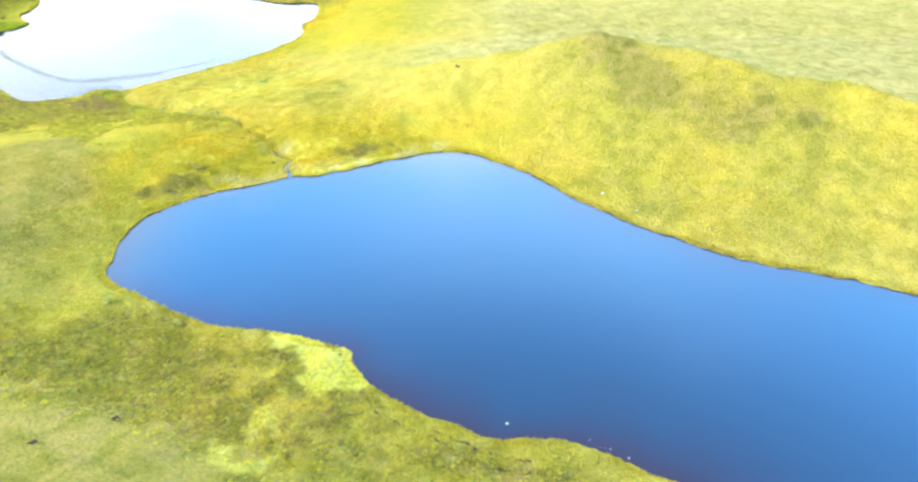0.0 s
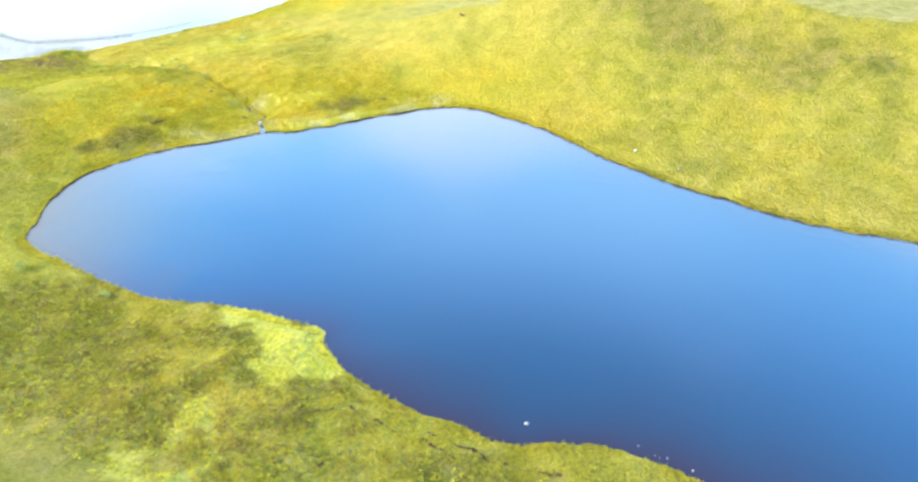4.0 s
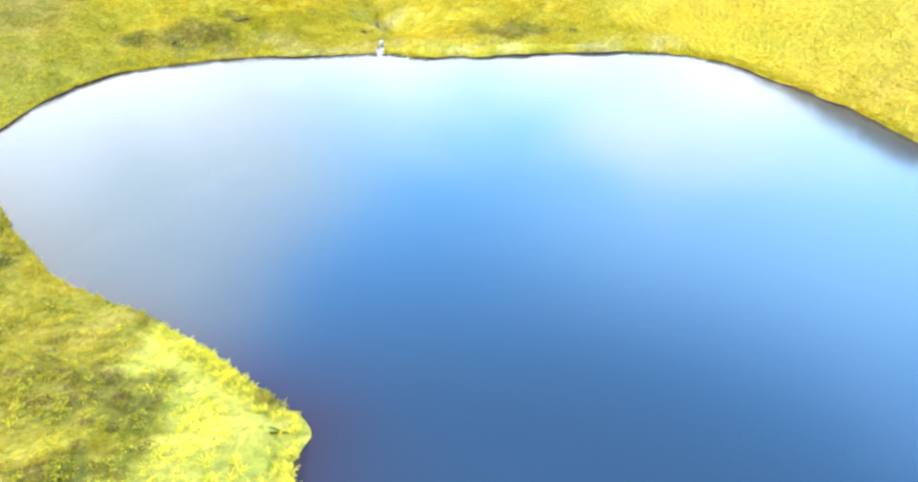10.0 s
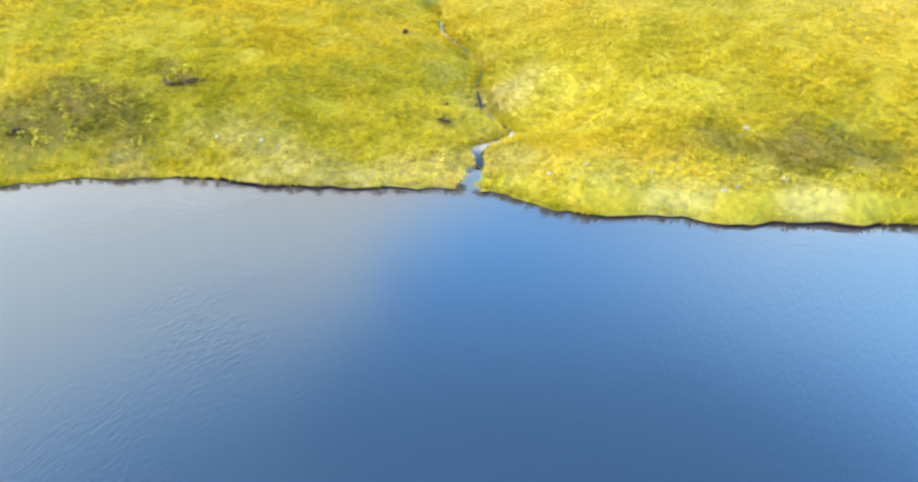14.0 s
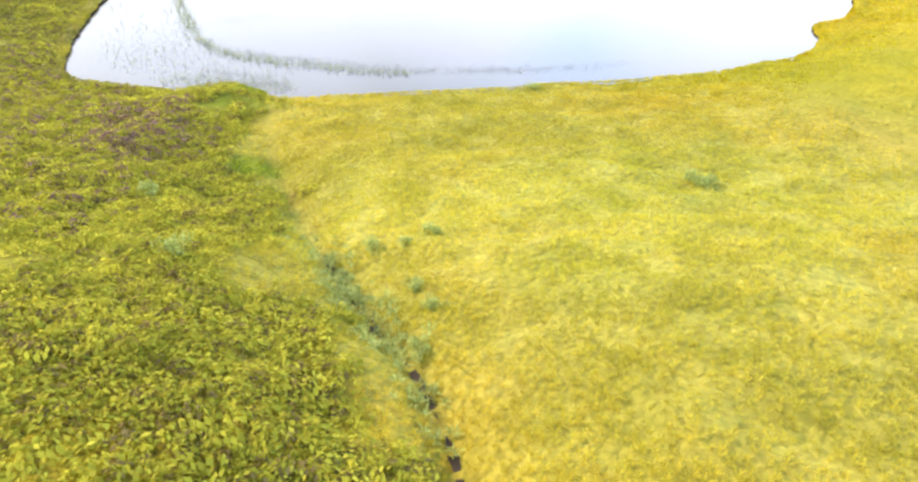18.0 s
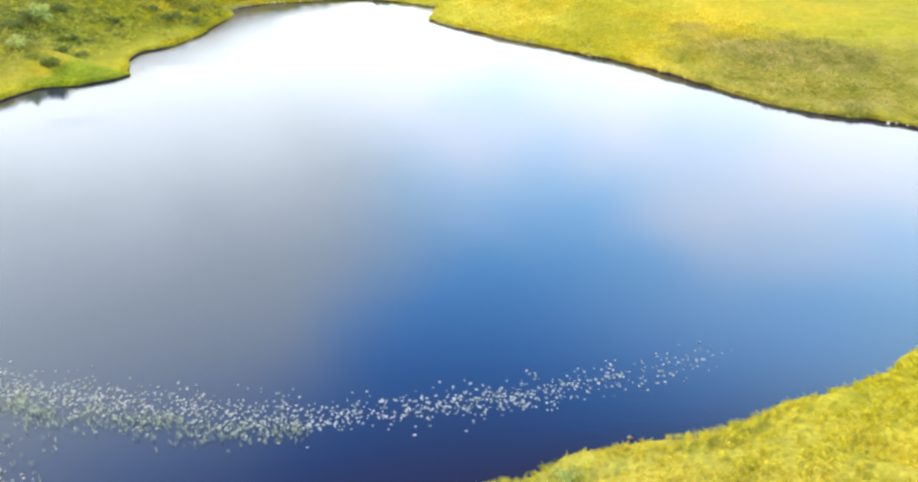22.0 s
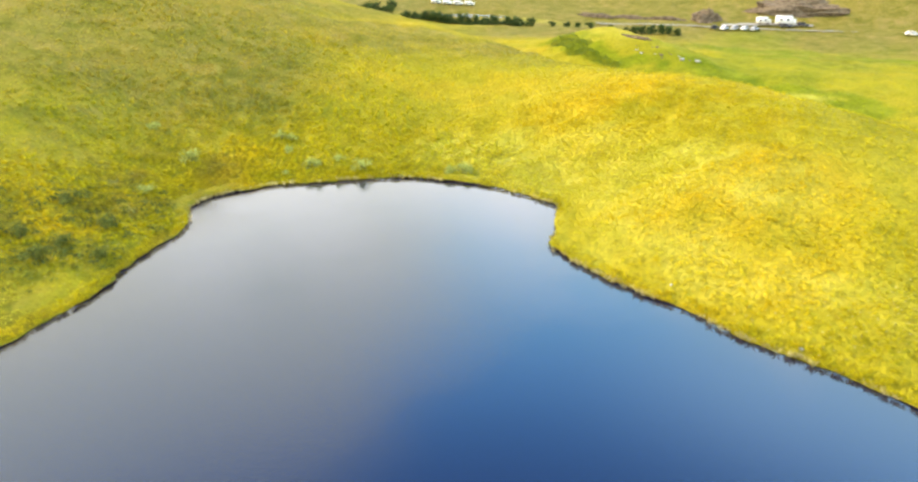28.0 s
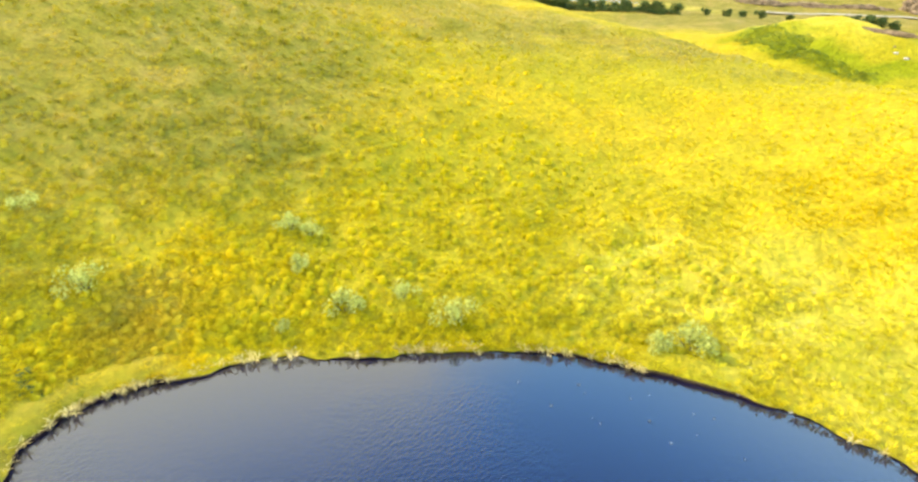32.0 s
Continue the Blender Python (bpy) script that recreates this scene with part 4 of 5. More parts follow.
def fringe(name, ring, z, label):
    """Grass that hangs over the cut bank."""
    t = np.roll(ring, -1, 0) - ring
    nrm = np.stack([t[:, 1], -t[:, 0]], 1) / np.hypot(*t.T)[:, None]
    if signed_distance(ring[:1, 0] + nrm[0, 0], ring[:1, 1] + nrm[0, 1], ring)[0] < 0:
        nrm = -nrm
    k = 7
    p = np.repeat(ring, k, 0) + np.repeat(t, k, 0) * rng.random((k * len(ring), 1)) + np.repeat(nrm, k, 0) * (0.04 + 1.6 * rng.random((k * len(ring), 1)) ** 1.6)
    keep = (rng.random(len(p)) < 0.75 + 0.4 * fractal(p[:, 0], p[:, 1], 4.0, 95, 2)) & (line_distance(p[:, 0], p[:, 1], STREAM_LINE[:40]) > 0.4)
    p = p[keep]
    d = np.minimum(signed_distance(p[:, 0], p[:, 1], ring[::2]), 1.2)
    zz = np.maximum(heights(p[:, 0], p[:, 1]), z + (0.13 if z == Z_A else 0.26) * np.interp(d, (0, 0.2, 0.6, 1.2), (0.7, 1.3, 1.9, 2.3)))
    scatter(name, p[:, 0], p[:, 1], HANGING, 0.6 + 0.6 * rng.random(len(p)), MAT_BLADES, label, "grass", True, zz)


fringe("bank_grass", RING_A, Z_A, "grass tufts overhanging the upper lake bank")
fringe("bank_grass", RING_B, Z_B, "grass tufts overhanging the lower lake bank")


def heather(name, areas, mat, label, low=0.2, size=1.25):
    xy = [dry(*capsule(*a), 1.0) for a in areas]
    x, y = np.concatenate([p[0] for p in xy]), np.concatenate([p[1] for p in xy])
    zone = zones(x, y)
    keep = (zone[:, 0] > low * (0.6 + 0.8 * rng.random(len(x)))) & (zone[:, 2] < 0.3)
    x, y = x[keep], y[keep]
    return scatter(name, x, y, SHRUBS, size * (0.55 + 0.8 * rng.random(len(x))), mat, label, "heather", False)


heather("heather_shrubs", [(-75, 185, -125, 212, 32, 3.0), (-150, 205, -200, 245, 22, 1.4), (-222, 300, -210, 320, 14, 1.0)], MAT_HEATHER, "low olive-brown heather shrubs covering the slope")
heather("brown_heather", [(-88, 190, -130, 212, 28, 0.9), (-140, 205, -190, 240, 22, 1.1), (-66, 88, -25, 76, 16, 0.3)], MAT_BROWN, "brown old heather growing among the grass", 0.34, 1.1)
heather("heather_in_bloom", [(-129, 221, -119, 212, 6, 1.7), (-160, 223, -116, 201, 12, 0.45), (-150, 214, -120, 216, 8, 0.5), (-108, 199, -104, 195, 4, 0.5)], MAT_BLOOM, "faded purple heather in bloom near the reed bed", 0.3)
heather("heather_shrubs", [(-72, 92, 12, 60, 19, 0.8), (-72, 150, -66, 147, 7, 0.9)], MAT_HEATHER, "dark heather patches on the upper lake shore", 0.38, 0.95)
x, y = dry(*capsule(-142, 362, -130, 368, 5, 1.2))
x2, y2 = dry(*capsule(-196, 392, -176, 390, 5, 0.9))
x4, y4 = dry(*capsule(-40, 158, -28, 162.5, 3, 1.6))
x5, y5 = dry(*capsule(-47, 163, -43, 168, 4, 1.2))
x3, y3 = dry(*capsule(-219, 322, -209, 346, 8, 0.7))
x6, y6 = dry(*capsule(-66, 148, -46, 156.5, 2.6, 0.7))
x7, y7 = dry(*capsule(-42, 158.5, -14, 169.5, 3.2, 1.0))
x, y = np.r_[x, x2, x3, x4, x5, x6, x7], np.r_[y, y2, y3, y4, y5, y6, y7]
scatter("dry_flower_heads", x, y, TUFTS, 0.35 + 0.4 * rng.random(len(x)), MAT_STRAW, "pale dry flower heads and bleached grass by the shore", "wildflowers", False)

i = rng.integers(0, len(first), 900)
side = rng.choice((-1, 1), 900) * (0.2 + 0.7 * rng.random(900))
t = np.gradient(first, axis=0)[i]
t /= np.hypot(*t.T)[:, None]
x, y = first[i, 0] - t[:, 1] * (side + np.sign(side) * wide[i]), first[i, 1] + t[:, 0] * (side + np.sign(side) * wide[i])
ok = signed_distance(x, y, RING_A) > 0.1
x, y = x[ok], y[ok]
scatter("stream_grass", x, y, HANGING, 0.5 + 0.5 * rng.random(len(x)), MAT_BLADES, "grass tufts leaning over the narrow stream", "grass", True, np.maximum(heights(x, y) + 0.15, 0.12 * (y < 160) - 20 * (y >= 160)))
xy = [capsule(*a) for a in BRACKEN]
x, y = np.concatenate([p[0] for p in xy]), np.concatenate([p[1] for p in xy])
scatter("bracken", x, y, SHRUBS, 0.6 + 0.6 * rng.random(len(x)), MAT_BRACKEN, "dense green bracken at the foot of the pale knoll", "bracken", False, heights(x, y) - 0.1)
x, y = dry(*capsule(-222, 305, -214, 350, 11, 0.5))
scatter("scrub_undergrowth", x, y, SHRUBS, 0.7 + 0.9 * rng.random(len(x)), MAT_SCRUB, "rough olive undergrowth between the shore bushes", "undergrowth", False)

i = rng.integers(0, len(gully), 700)
x, y = gully[i, 0] + 0.8 * rng.normal(size=700), gully[i, 1] + 0.8 * rng.normal(size=700)
ok = rng.random(700) < 0.5 + 0.8 * fractal(x, y, 6.0, 65, 2)
x, y = x[ok], y[ok]
scatter("gully_rushes", x, y, HANGING, 0.8 + 0.6 * rng.random(len(x)), MAT_WILLOW, "grey-green rushes leaning over the dark gully", "rushes", False, heights(x, y) + 0.2)
xy = [dry(*capsule(*a)) for a in ((-226, 312, -211, 362, 12, 0.7), (-220, 362, -186, 389, 6, 0.9), (-150, 369, -112, 358, 4, 0.5), (-66, 150, -46, 158.5, 4, 0.5), (-42, 161, -12, 172, 5, 0.5), (-120, 243, -80, 270, 4, 0.4))]
x, y = np.concatenate([p[0] for p in xy]), np.concatenate([p[1] for p in xy])
scatter("grass_hummocks", x, y, SHRUBS, 0.5 + 0.6 * rng.random(len(x)), MAT_BLADES, "rounded hummocks of coarse grass close to the shores", "grass")
# bleached tussocks along the lip of the north bank
edge = RING_B[(RING_B[:, 1] > 352) & (RING_B[:, 0] < -120)]
p = np.repeat(edge, 2, 0) + 0.22 * rng.normal(size=(2 * len(edge), 2))
p = p[rng.random(len(p)) < 0.45 + 0.6 * fractal(p[:, 0], p[:, 1], 5.0, 67, 2)]
scatter("bleached_tussocks", p[:, 0], p[:, 1], HANGING, 0.9 + 0.8 * rng.random(len(p)), MAT_STRAW, "bleached tussocks hanging over the cut peat bank", "grass", False, np.full(len(p), Z_B + 0.12))

# ---- water plants of the lower lake ----
REED_LINE = smooth_line([(-190, 275), (-184, 269), (-173, 260), (-156, 249), (-148, 245.2), (-141, 244), (-134, 245), (-127.5, 247), (-121, 249), (-115, 252)])
LILY_LINE = smooth_line([(-150, 246.5), (-141, 245.5), (-132, 247.5), (-124, 250), (-117, 252.3), (-111, 256), (-105, 260.3), (-99, 265), (-93, 270.5), (-88, 276), (-84, 282)])
REEDS = [blade_template(4, 0.38, 0.03, 0.14, s) for s in (31, 32, 33)]


def along(line, count, wide):
    i = rng.integers(0, len(line), count)
    return line[i, 0] + wide * rng.normal(size=count), line[i, 1] + wide * rng.normal(size=count)


x, y = along(REED_LINE, 1800, 0.7)
u, v = capsule(-152, 237, -134, 240, 8, 1.1)
w, q = capsule(-176, 254, -152, 238, 9, 0.6)
w2, q2 = capsule(-140, 232.5, -126, 238.5, 2.5, 5.0)
x, y = np.r_[x, u, w, w2], np.r_[y, v, q, q2]
ok = signed_distance(x, y, RING_B[::2]) < -0.4
x, y = x[ok], y[ok]
scatter("reed_bed", x, y, REEDS, 0.6 + 0.7 * rng.random(len(x)), MAT_REED, "thin green reeds standing in the shallow lake corner", "reeds", False, np.full(len(x), Z_B))


def pad_template(seed):
    r = np.random.default_rng(seed)
    n = 7
    a = np.linspace(0.3, 2 * math.pi - 0.1, n)
    v = [(0, 0, 0.012)] + [(0.11 * math.cos(t) * (0.9 + 0.2 * r.random()), 0.11 * math.sin(t) * (0.9 + 0.2 * r.random()), 0.012 + 0.05 * r.random()) for t in a]
    return np.array(v), np.array([(0, k, k + 1) for k in range(1, n)])


PADS = [pad_template(s) for s in (41, 42, 43, 44)]
x, y = along(LILY_LINE[int(len(LILY_LINE) * 0.12): int(len(LILY_LINE) * 0.88)], 1500, 0.9)
thin = rng.random(len(x)) < np.clip((-86 - x) / 18, 0.12, 1)
x, y = x[thin], y[thin]
u, v = along(LILY_LINE[: int(len(LILY_LINE) * 0.45)], 330, 1.2)
w, q = capsule(-138, 237, -128, 239, 2.5, 6.0)
x, y = np.r_[x, u, w], np.r_[y, v, q]
ok = signed_distance(x, y, RING_B[::2]) < -0.5
x, y = x[ok], y[ok]
scatter("lily_pads", x, y, PADS, 0.5 + 0.6 * rng.random(len(x)), MAT_LILY, "pale floating lily pads in a curved band", "water plants", False, np.full(len(x), Z_B))
x, y = capsule(-196, 378, -184, 380, 2.5, 0.22)
ok = signed_distance(x, y, RING_B[::2]) < -1.0
x, y = x[ok], y[ok]
scatter("floating_leaves", x, y, PADS, 0.4 + 0.5 * rng.random(len(x)), MAT_WET_LEAF, "a few dull wet leaves floating near the north bank", "water plants", False, np.full(len(x), Z_B - 0.006))


# ---- stones ----
def stone(size, flat, seed, mat=None):
    r = random.Random(seed)
    bm = bmesh.new()
    bmesh.ops.create_icosphere(bm, subdivisions=2, radius=1.0)
    off = Vector((r.random() * 9, r.random() * 9, r.random() * 9))
    for vert in bm.verts:
        n = noise.noise(vert.co * 1.1 + off) * 0.45 + noise.noise(vert.co * 2.6 + off) * 0.18
        vert.co *= 1 + n
        vert.co = Vector((vert.co.x * size, vert.co.y * size * 0.8, vert.co.z * size * flat))
    return part("boulder", bm, mat or MAT_STONE, smooth=False)


def place_stone(x, y, size, label, z=None, flat=0.6, mat=None, group="shore stones"):
    size *= 0.7 if group == "shore stones" else 1.0
    ob = stone(size, flat, int(abs(x * 13 + y * 7)), mat)
    ground_z = float(heights([x], [y])[0]) if z is None else z
    ob.matrix_world = Matrix.Translation((x, y, ground_z + size * flat * 0.35)) @ Matrix.Rotation(x * 1.7 + y, 4, "Z")
    return tagged(ob, label, "boulder", group)


place_stone(8.6, 76.4, 0.3, "white boulder standing alone in the shallow water", 0.0, 0.75, group="boulder in the lake")
for k, (x, y, size) in enumerate([(46.6, 132.8, 0.5), (36, 146.8, 0.55), (25.8, 70.4, 0.25), (-41.5, 156.6, 0.3), (-30.8, 168, 0.32), (-30.5, 161, 0.3),
                                  (-29.9, 161.7, 0.25), (-57.8, 153.3, 0.22), (-52.9, 153.4, 0.2), (-60.2, 151.8, 0.22), (-37.8, 157.4, 0.2),
                                  (-34.6, 161, 0.22), (-38.1, 159.6, 0.2), (-36.5, 160.7, 0.2), (-20.4, 163.4, 0.35), (-18.8, 165.2, 0.3),
                                  (-15, 167.2, 0.35), (-14.4, 167.9, 0.28), (56, 126.9, 0.4), (20, 157, 0.3), (43, 139, 0.35), (58, 131, 0.35)]):
    place_stone(x, y, size, "pale grey stone on the grassy upper lake shore")
for x, y, size in [(22, 73.3, 0.14), (23.7, 71.9, 0.1), (25.1, 71.5, 0.17), (27.7, 69.8, 0.2), (24.2, 71.6, 0.08)]:
    place_stone(x, y, size, "small pale stone in the shallows off the near shore", 0.0)
for x, y, size in [(-27.7, 163.4, 0.3), (-26.2, 162, 0.28), (-19.2, 165.2, 0.3), (-39.9, 158.4, 0.26)]:
    place_stone(x, y, size, "pale grey stone on the grassy upper lake shore")
for x, y, size in [(-94.5, 261.2, 0.3), (-87.2, 267, 0.24)]:
    place_stone(x, y, size, "dark wet stone at the edge of the lower lake", Z_B, mat=MAT_ROCK)
for x, y, size in [(-74.8, 339.4, 0.4), (-73.7, 340, 0.35), (-72.3, 339.8, 0.35), (-70.9, 339.4, 0.3), (-69.4, 339.6, 0.3), (-67.2, 333, 0.25),
                   (-66.6, 322, 0.25), (-69.8, 305.6, 0.3), (-70.8, 308.8, 0.25)]:
    place_stone(x, y, size, "grey stone beside the lower lake inlet", max(Z_B, float(heights([x], [y])[0])))
for x, y, size in [(-201.6, 378.6, 0.22), (-198, 380.6, 0.2), (-192, 383.4, 0.28), (-189.2, 384.2, 0.22), (-187.3, 384.4, 0.3), (-185.5, 384.6, 0.25),
                   (-182.6, 384.8, 0.25), (-138.9, 361.2, 0.3), (-137.4, 360.9, 0.28), (-152, 366.2, 0.25), (-126, 358.8, 0.3), (-115, 355.6, 0.3)]:
    place_stone(x, y, size, "pale stone at the foot of the peat bank", max(Z_B, float(heights([x], [y])[0])))


# ---- peat hollows ----
def hollow(x, y, rad, seed):
    """A small dark slump in the turf, its rim broken."""
    r = random.Random(seed)
    bm = bmesh.new()
    rings = []
    z = float(heights([x], [y])[0])
    for k, (share, up) in enumerate(((1.15, 0.12), (0.95, 0.2), (0.6, 0.1), (0.15, 0.05))):
        rings.append([bm.verts.new((rad * share * math.cos(a) * (1 + 0.25 * r.uniform(-1, 1)), 0.6 * rad * share * math.sin(a) * (1 + 0.25 * r.uniform(-1, 1)), up + 0.05 * r.uniform(-1, 1)))
                      for a in (2 * math.pi * q / 12 for q in range(12))])
    for lo, hi in zip(rings, rings[1:]):
        for q in range(12):
            bm.faces.new((lo[q], lo[(q + 1) % 12], hi[(q + 1) % 12], hi[q]))
    bm.faces.new(rings[-1])
    ob = part("peat_hollow", bm, MAT_PEAT, smooth=False)
    ob.matrix_world = Matrix.Translation((x, y, z - 0.02)) @ Matrix.Rotation(seed, 4, "Z")
    return tagged(ob, "small dark hollow of bare peat in the grass", "peat hollow", "peat hollows")


for k, (x, y, rad) in enumerate([(-49.6, 162.4, 0.45), (-51, 164.8, 0.4), (-60.6, 174.4, 0.4), (-66.6, 154.4, 0.8), (-65.2, 155, 0.6), (-50, 67.5, 0.9), (-18.8, 171.2, 0.5),
                                 (-70.8, 145.4, 0.7), (-0.4, 204, 1.2), (-47.4, 167, 0.35), (-58, 61, 0.7), (-78, 84, 0.8)]):
    hollow(x, y, rad, k)


# ---- bushes ----
def leaf_cloud(radius, height, leaves, leaf, seed, lobes=7, low=0.3):
    """Leaves gathered in several uneven lobes."""
    r = random.Random(seed)
    centres = [(Vector((r.gauss(0, 0.42) * radius, r.gauss(0, 0.42) * radius, height * (low + 0.55 * r.random()))), radius * (0.28 + 0.26 * r.random())) for _ in range(lobes)]
    bm = bmesh.new()
    for _ in range(leaves):
        c, rad = r.choice(centres)
        d = Vector((r.gauss(0, 1), r.gauss(0, 1), r.gauss(0, 0.9))).normalized()
        p = c + d * rad * (0.55 + 0.5 * r.random())
        p.z = max(p.z, 0.05 * height)
        n = (d + Vector((r.gauss(0, 0.5), r.gauss(0, 0.5), r.gauss(0, 0.5) + 0.3))).normalized()
        t = n.orthogonal().normalized()
        t.rotate(Matrix.Rotation(r.random() * 6.3, 3, n))
        b = n.cross(t)
        w = leaf * (0.6 + 0.8 * r.random())
        bm.faces.new([bm.verts.new(q) for q in (p - t * w, p + b * w * 0.5, p + t * w, p - b * w * 0.5)])
    return bm


def limb(bm, a, b, ra, rb, sides=6):
    a, b = Vector(a), Vector(b)
    d = (b - a).normalized()
    t = d.orthogonal().normalized()
    s = d.cross(t)
    rings = []
    for p, rad in ((a, ra), ((a + b) / 2 + t * 0.08 * (b - a).length, (ra + rb) / 2), (b, rb)):
        rings.append([bm.verts.new(p + (t * math.cos(k * 2 * math.pi / sides) + s * math.sin(k * 2 * math.pi / sides)) * rad) for k in range(sides)])
    for lo, hi in zip(rings, rings[1:]):
        for k in range(sides):
            bm.faces.new((lo[k], lo[(k + 1) % sides], hi[(k + 1) % sides], hi[k]))


def bush(radius, height, seed, mat, leaves=900):
    ob = new("willow_bush")
    r = random.Random(seed)
    for k in range(4):
        bm = bmesh.new()
        a = k * 1.6 + r.random()
        limb(bm, (0.06 * math.cos(a), 0.06 * math.sin(a), -0.1), (radius * 0.5 * math.cos(a), radius * 0.5 * math.sin(a), height * 0.65), 0.035, 0.012, 5)
        part("stem", bm, MAT_BARK, ob)
    part("foliage", leaf_cloud(radius, height, leaves, 0.075, seed, 9), mat, ob, smooth=False)
    return ob


BUSH_KINDS = [bush(1.0, 1.1, 5, MAT_WILLOW), bush(1.0, 0.8, 6, MAT_WILLOW), bush(0.95, 1.3, 8, MAT_WILLOW)]
SCRUB_KINDS = [bush(1.0, 0.9, 15, MAT_SCRUB), bush(1.0, 0.75, 16, MAT_SCRUB)]
for b in SCRUB_KINDS:
    tagged(b, "dark green scrub bush beside the lower lake", "bush", "scrub bushes")
for k, b in enumerate(BUSH_KINDS):
    tagged(b, "small grey-green willow bush in the grass", "bush", "willow bushes")
BUSHES = [(-223.6, 364.7, 1.1), (-209.5, 375.4, 1.0), (-215.1, 376.5, 0.7), (-203.2, 379.6, 1.0), (-189.3, 386.6, 1.2), (-190.8, 385.6, 0.8), (-207.2, 378.8, 0.7), (-211.8, 371.6, 0.5), (-219, 379, 0.8), (-217.5, 379.5, 0.7), (-232.8, 365.5, 0.9), (-219.9, 343.1, 1.1), (-213.7, 344.2, 1.2), (-212.6, 337.3, 1.0),
          (-211.7, 334.3, 1.2), (-208.8, 339.8, 0.9), (-220.4, 354.3, 0.9), (-216, 335.1, 1.1), (-219.5, 308.9, 1.9), (-204.5, 300.6, 1.5), (-212.4, 300.9, 1.4), (-203.8, 307, 1.0), (-214.8, 324.2, 1.2), (-208, 306, 1.1), (-220, 312, 1.8), (-218, 306, 1.5), (-212, 312, 1.0), (-222, 318, 1.3)]
BUSHES += [(-68.8, 230.9, 0.9), (-70.6, 231.6, 0.7), (-86.1, 207.6, 0.5), (-83.9, 208.6, 0.4), (-106.2, 204.5, 0.8), (-92.3, 196.8, 0.8), (-83.5, 211, 0.6), (-75.8, 198.8, 0.6), (-97.3, 255.3, 0.7), (-54.1, 98.8, 0.8), (-69.2, 104.8, 0.9), (-77.5, 202.5, 0.5), (-80, 204, 0.5)]
for k, (x, y, s) in enumerate(BUSHES):
    z = float(heights([x], [y])[0])
    m = Matrix.Translation((x, y, z - 0.04)) @ Matrix.Rotation(k * 1.9, 4, "Z") @ Matrix.Scale(1.35 * s, 4)
    if k < 3:
        ob = BUSH_KINDS[k]
        ob.matrix_world = m
    elif k in (11, 12):
        ob = SCRUB_KINDS[k - 11]
        ob.matrix_world = m
    else:
        ob = copy_thing(SCRUB_KINDS[k % 2] if 11 <= k <= 27 and k % 4 else BUSH_KINDS[k % 3], m)
        ob.scale = (1.35 * s, 1.35 * s, 1.35 * s)
    if s >= 1.5:
        tagged(ob, "large dark green willow thicket by the shore")
    elif s <= 0.6:
        tagged(ob, "low teal-grey rush clump in the grass")


# ---- the valley beyond: road, pond, trees, vehicles, rocks ----
def strip(name, points, half, lift, mat, label, category):
    return ribbon(name, smooth_line(points, 2.0), half, lift, mat, label, category)


strip("road", [(-238, 573), (-224, 574), (-200, 577), (-168, 580), (-129, 589), (-60, 600), (40, 612)], 1.4, 0.15, MAT_ASPHALT, "grey single-track road across the valley", "road")
strip("car_park", [(-192, 583), (-176, 587), (-160, 590)], 4.0, 0.2, MAT_GRAVEL, "pale gravel lay-by beside the road", "car park")
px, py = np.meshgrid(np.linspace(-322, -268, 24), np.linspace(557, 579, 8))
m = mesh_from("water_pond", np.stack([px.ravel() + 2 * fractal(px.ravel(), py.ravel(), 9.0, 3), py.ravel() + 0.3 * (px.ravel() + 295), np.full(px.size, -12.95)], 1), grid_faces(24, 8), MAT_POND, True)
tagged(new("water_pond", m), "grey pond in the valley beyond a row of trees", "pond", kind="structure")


def tree(height, seed):
    ob = new("tree")
    r = random.Random(seed)
    bm = bmesh.new()
    limb(bm, (0, 0, -0.2), (0.1, 0.05, height * 0.55), height * 0.035, height * 0.018, 7)
    part("trunk", bm, MAT_BARK, ob)
    for k in range(4):
        a = k * 1.57 + r.random()
        bm = bmesh.new()
        limb(bm, (0.05, 0, height * (0.28 + 0.06 * k)), (height * 0.26 * math.cos(a), height * 0.26 * math.sin(a), height * (0.6 + 0.06 * k)), height * 0.014, height * 0.005, 5)
        part("limb", bm, MAT_BARK, ob)
    bm = leaf_cloud(height * 0.45, height * 1.0, 1400, height * 0.045, seed, 16, 0.08)
    part("crown", bm, MAT_TREE, ob, smooth=False)
    return tagged(ob, "dark green broadleaf tree beside the pond", "tree", "trees along the valley")


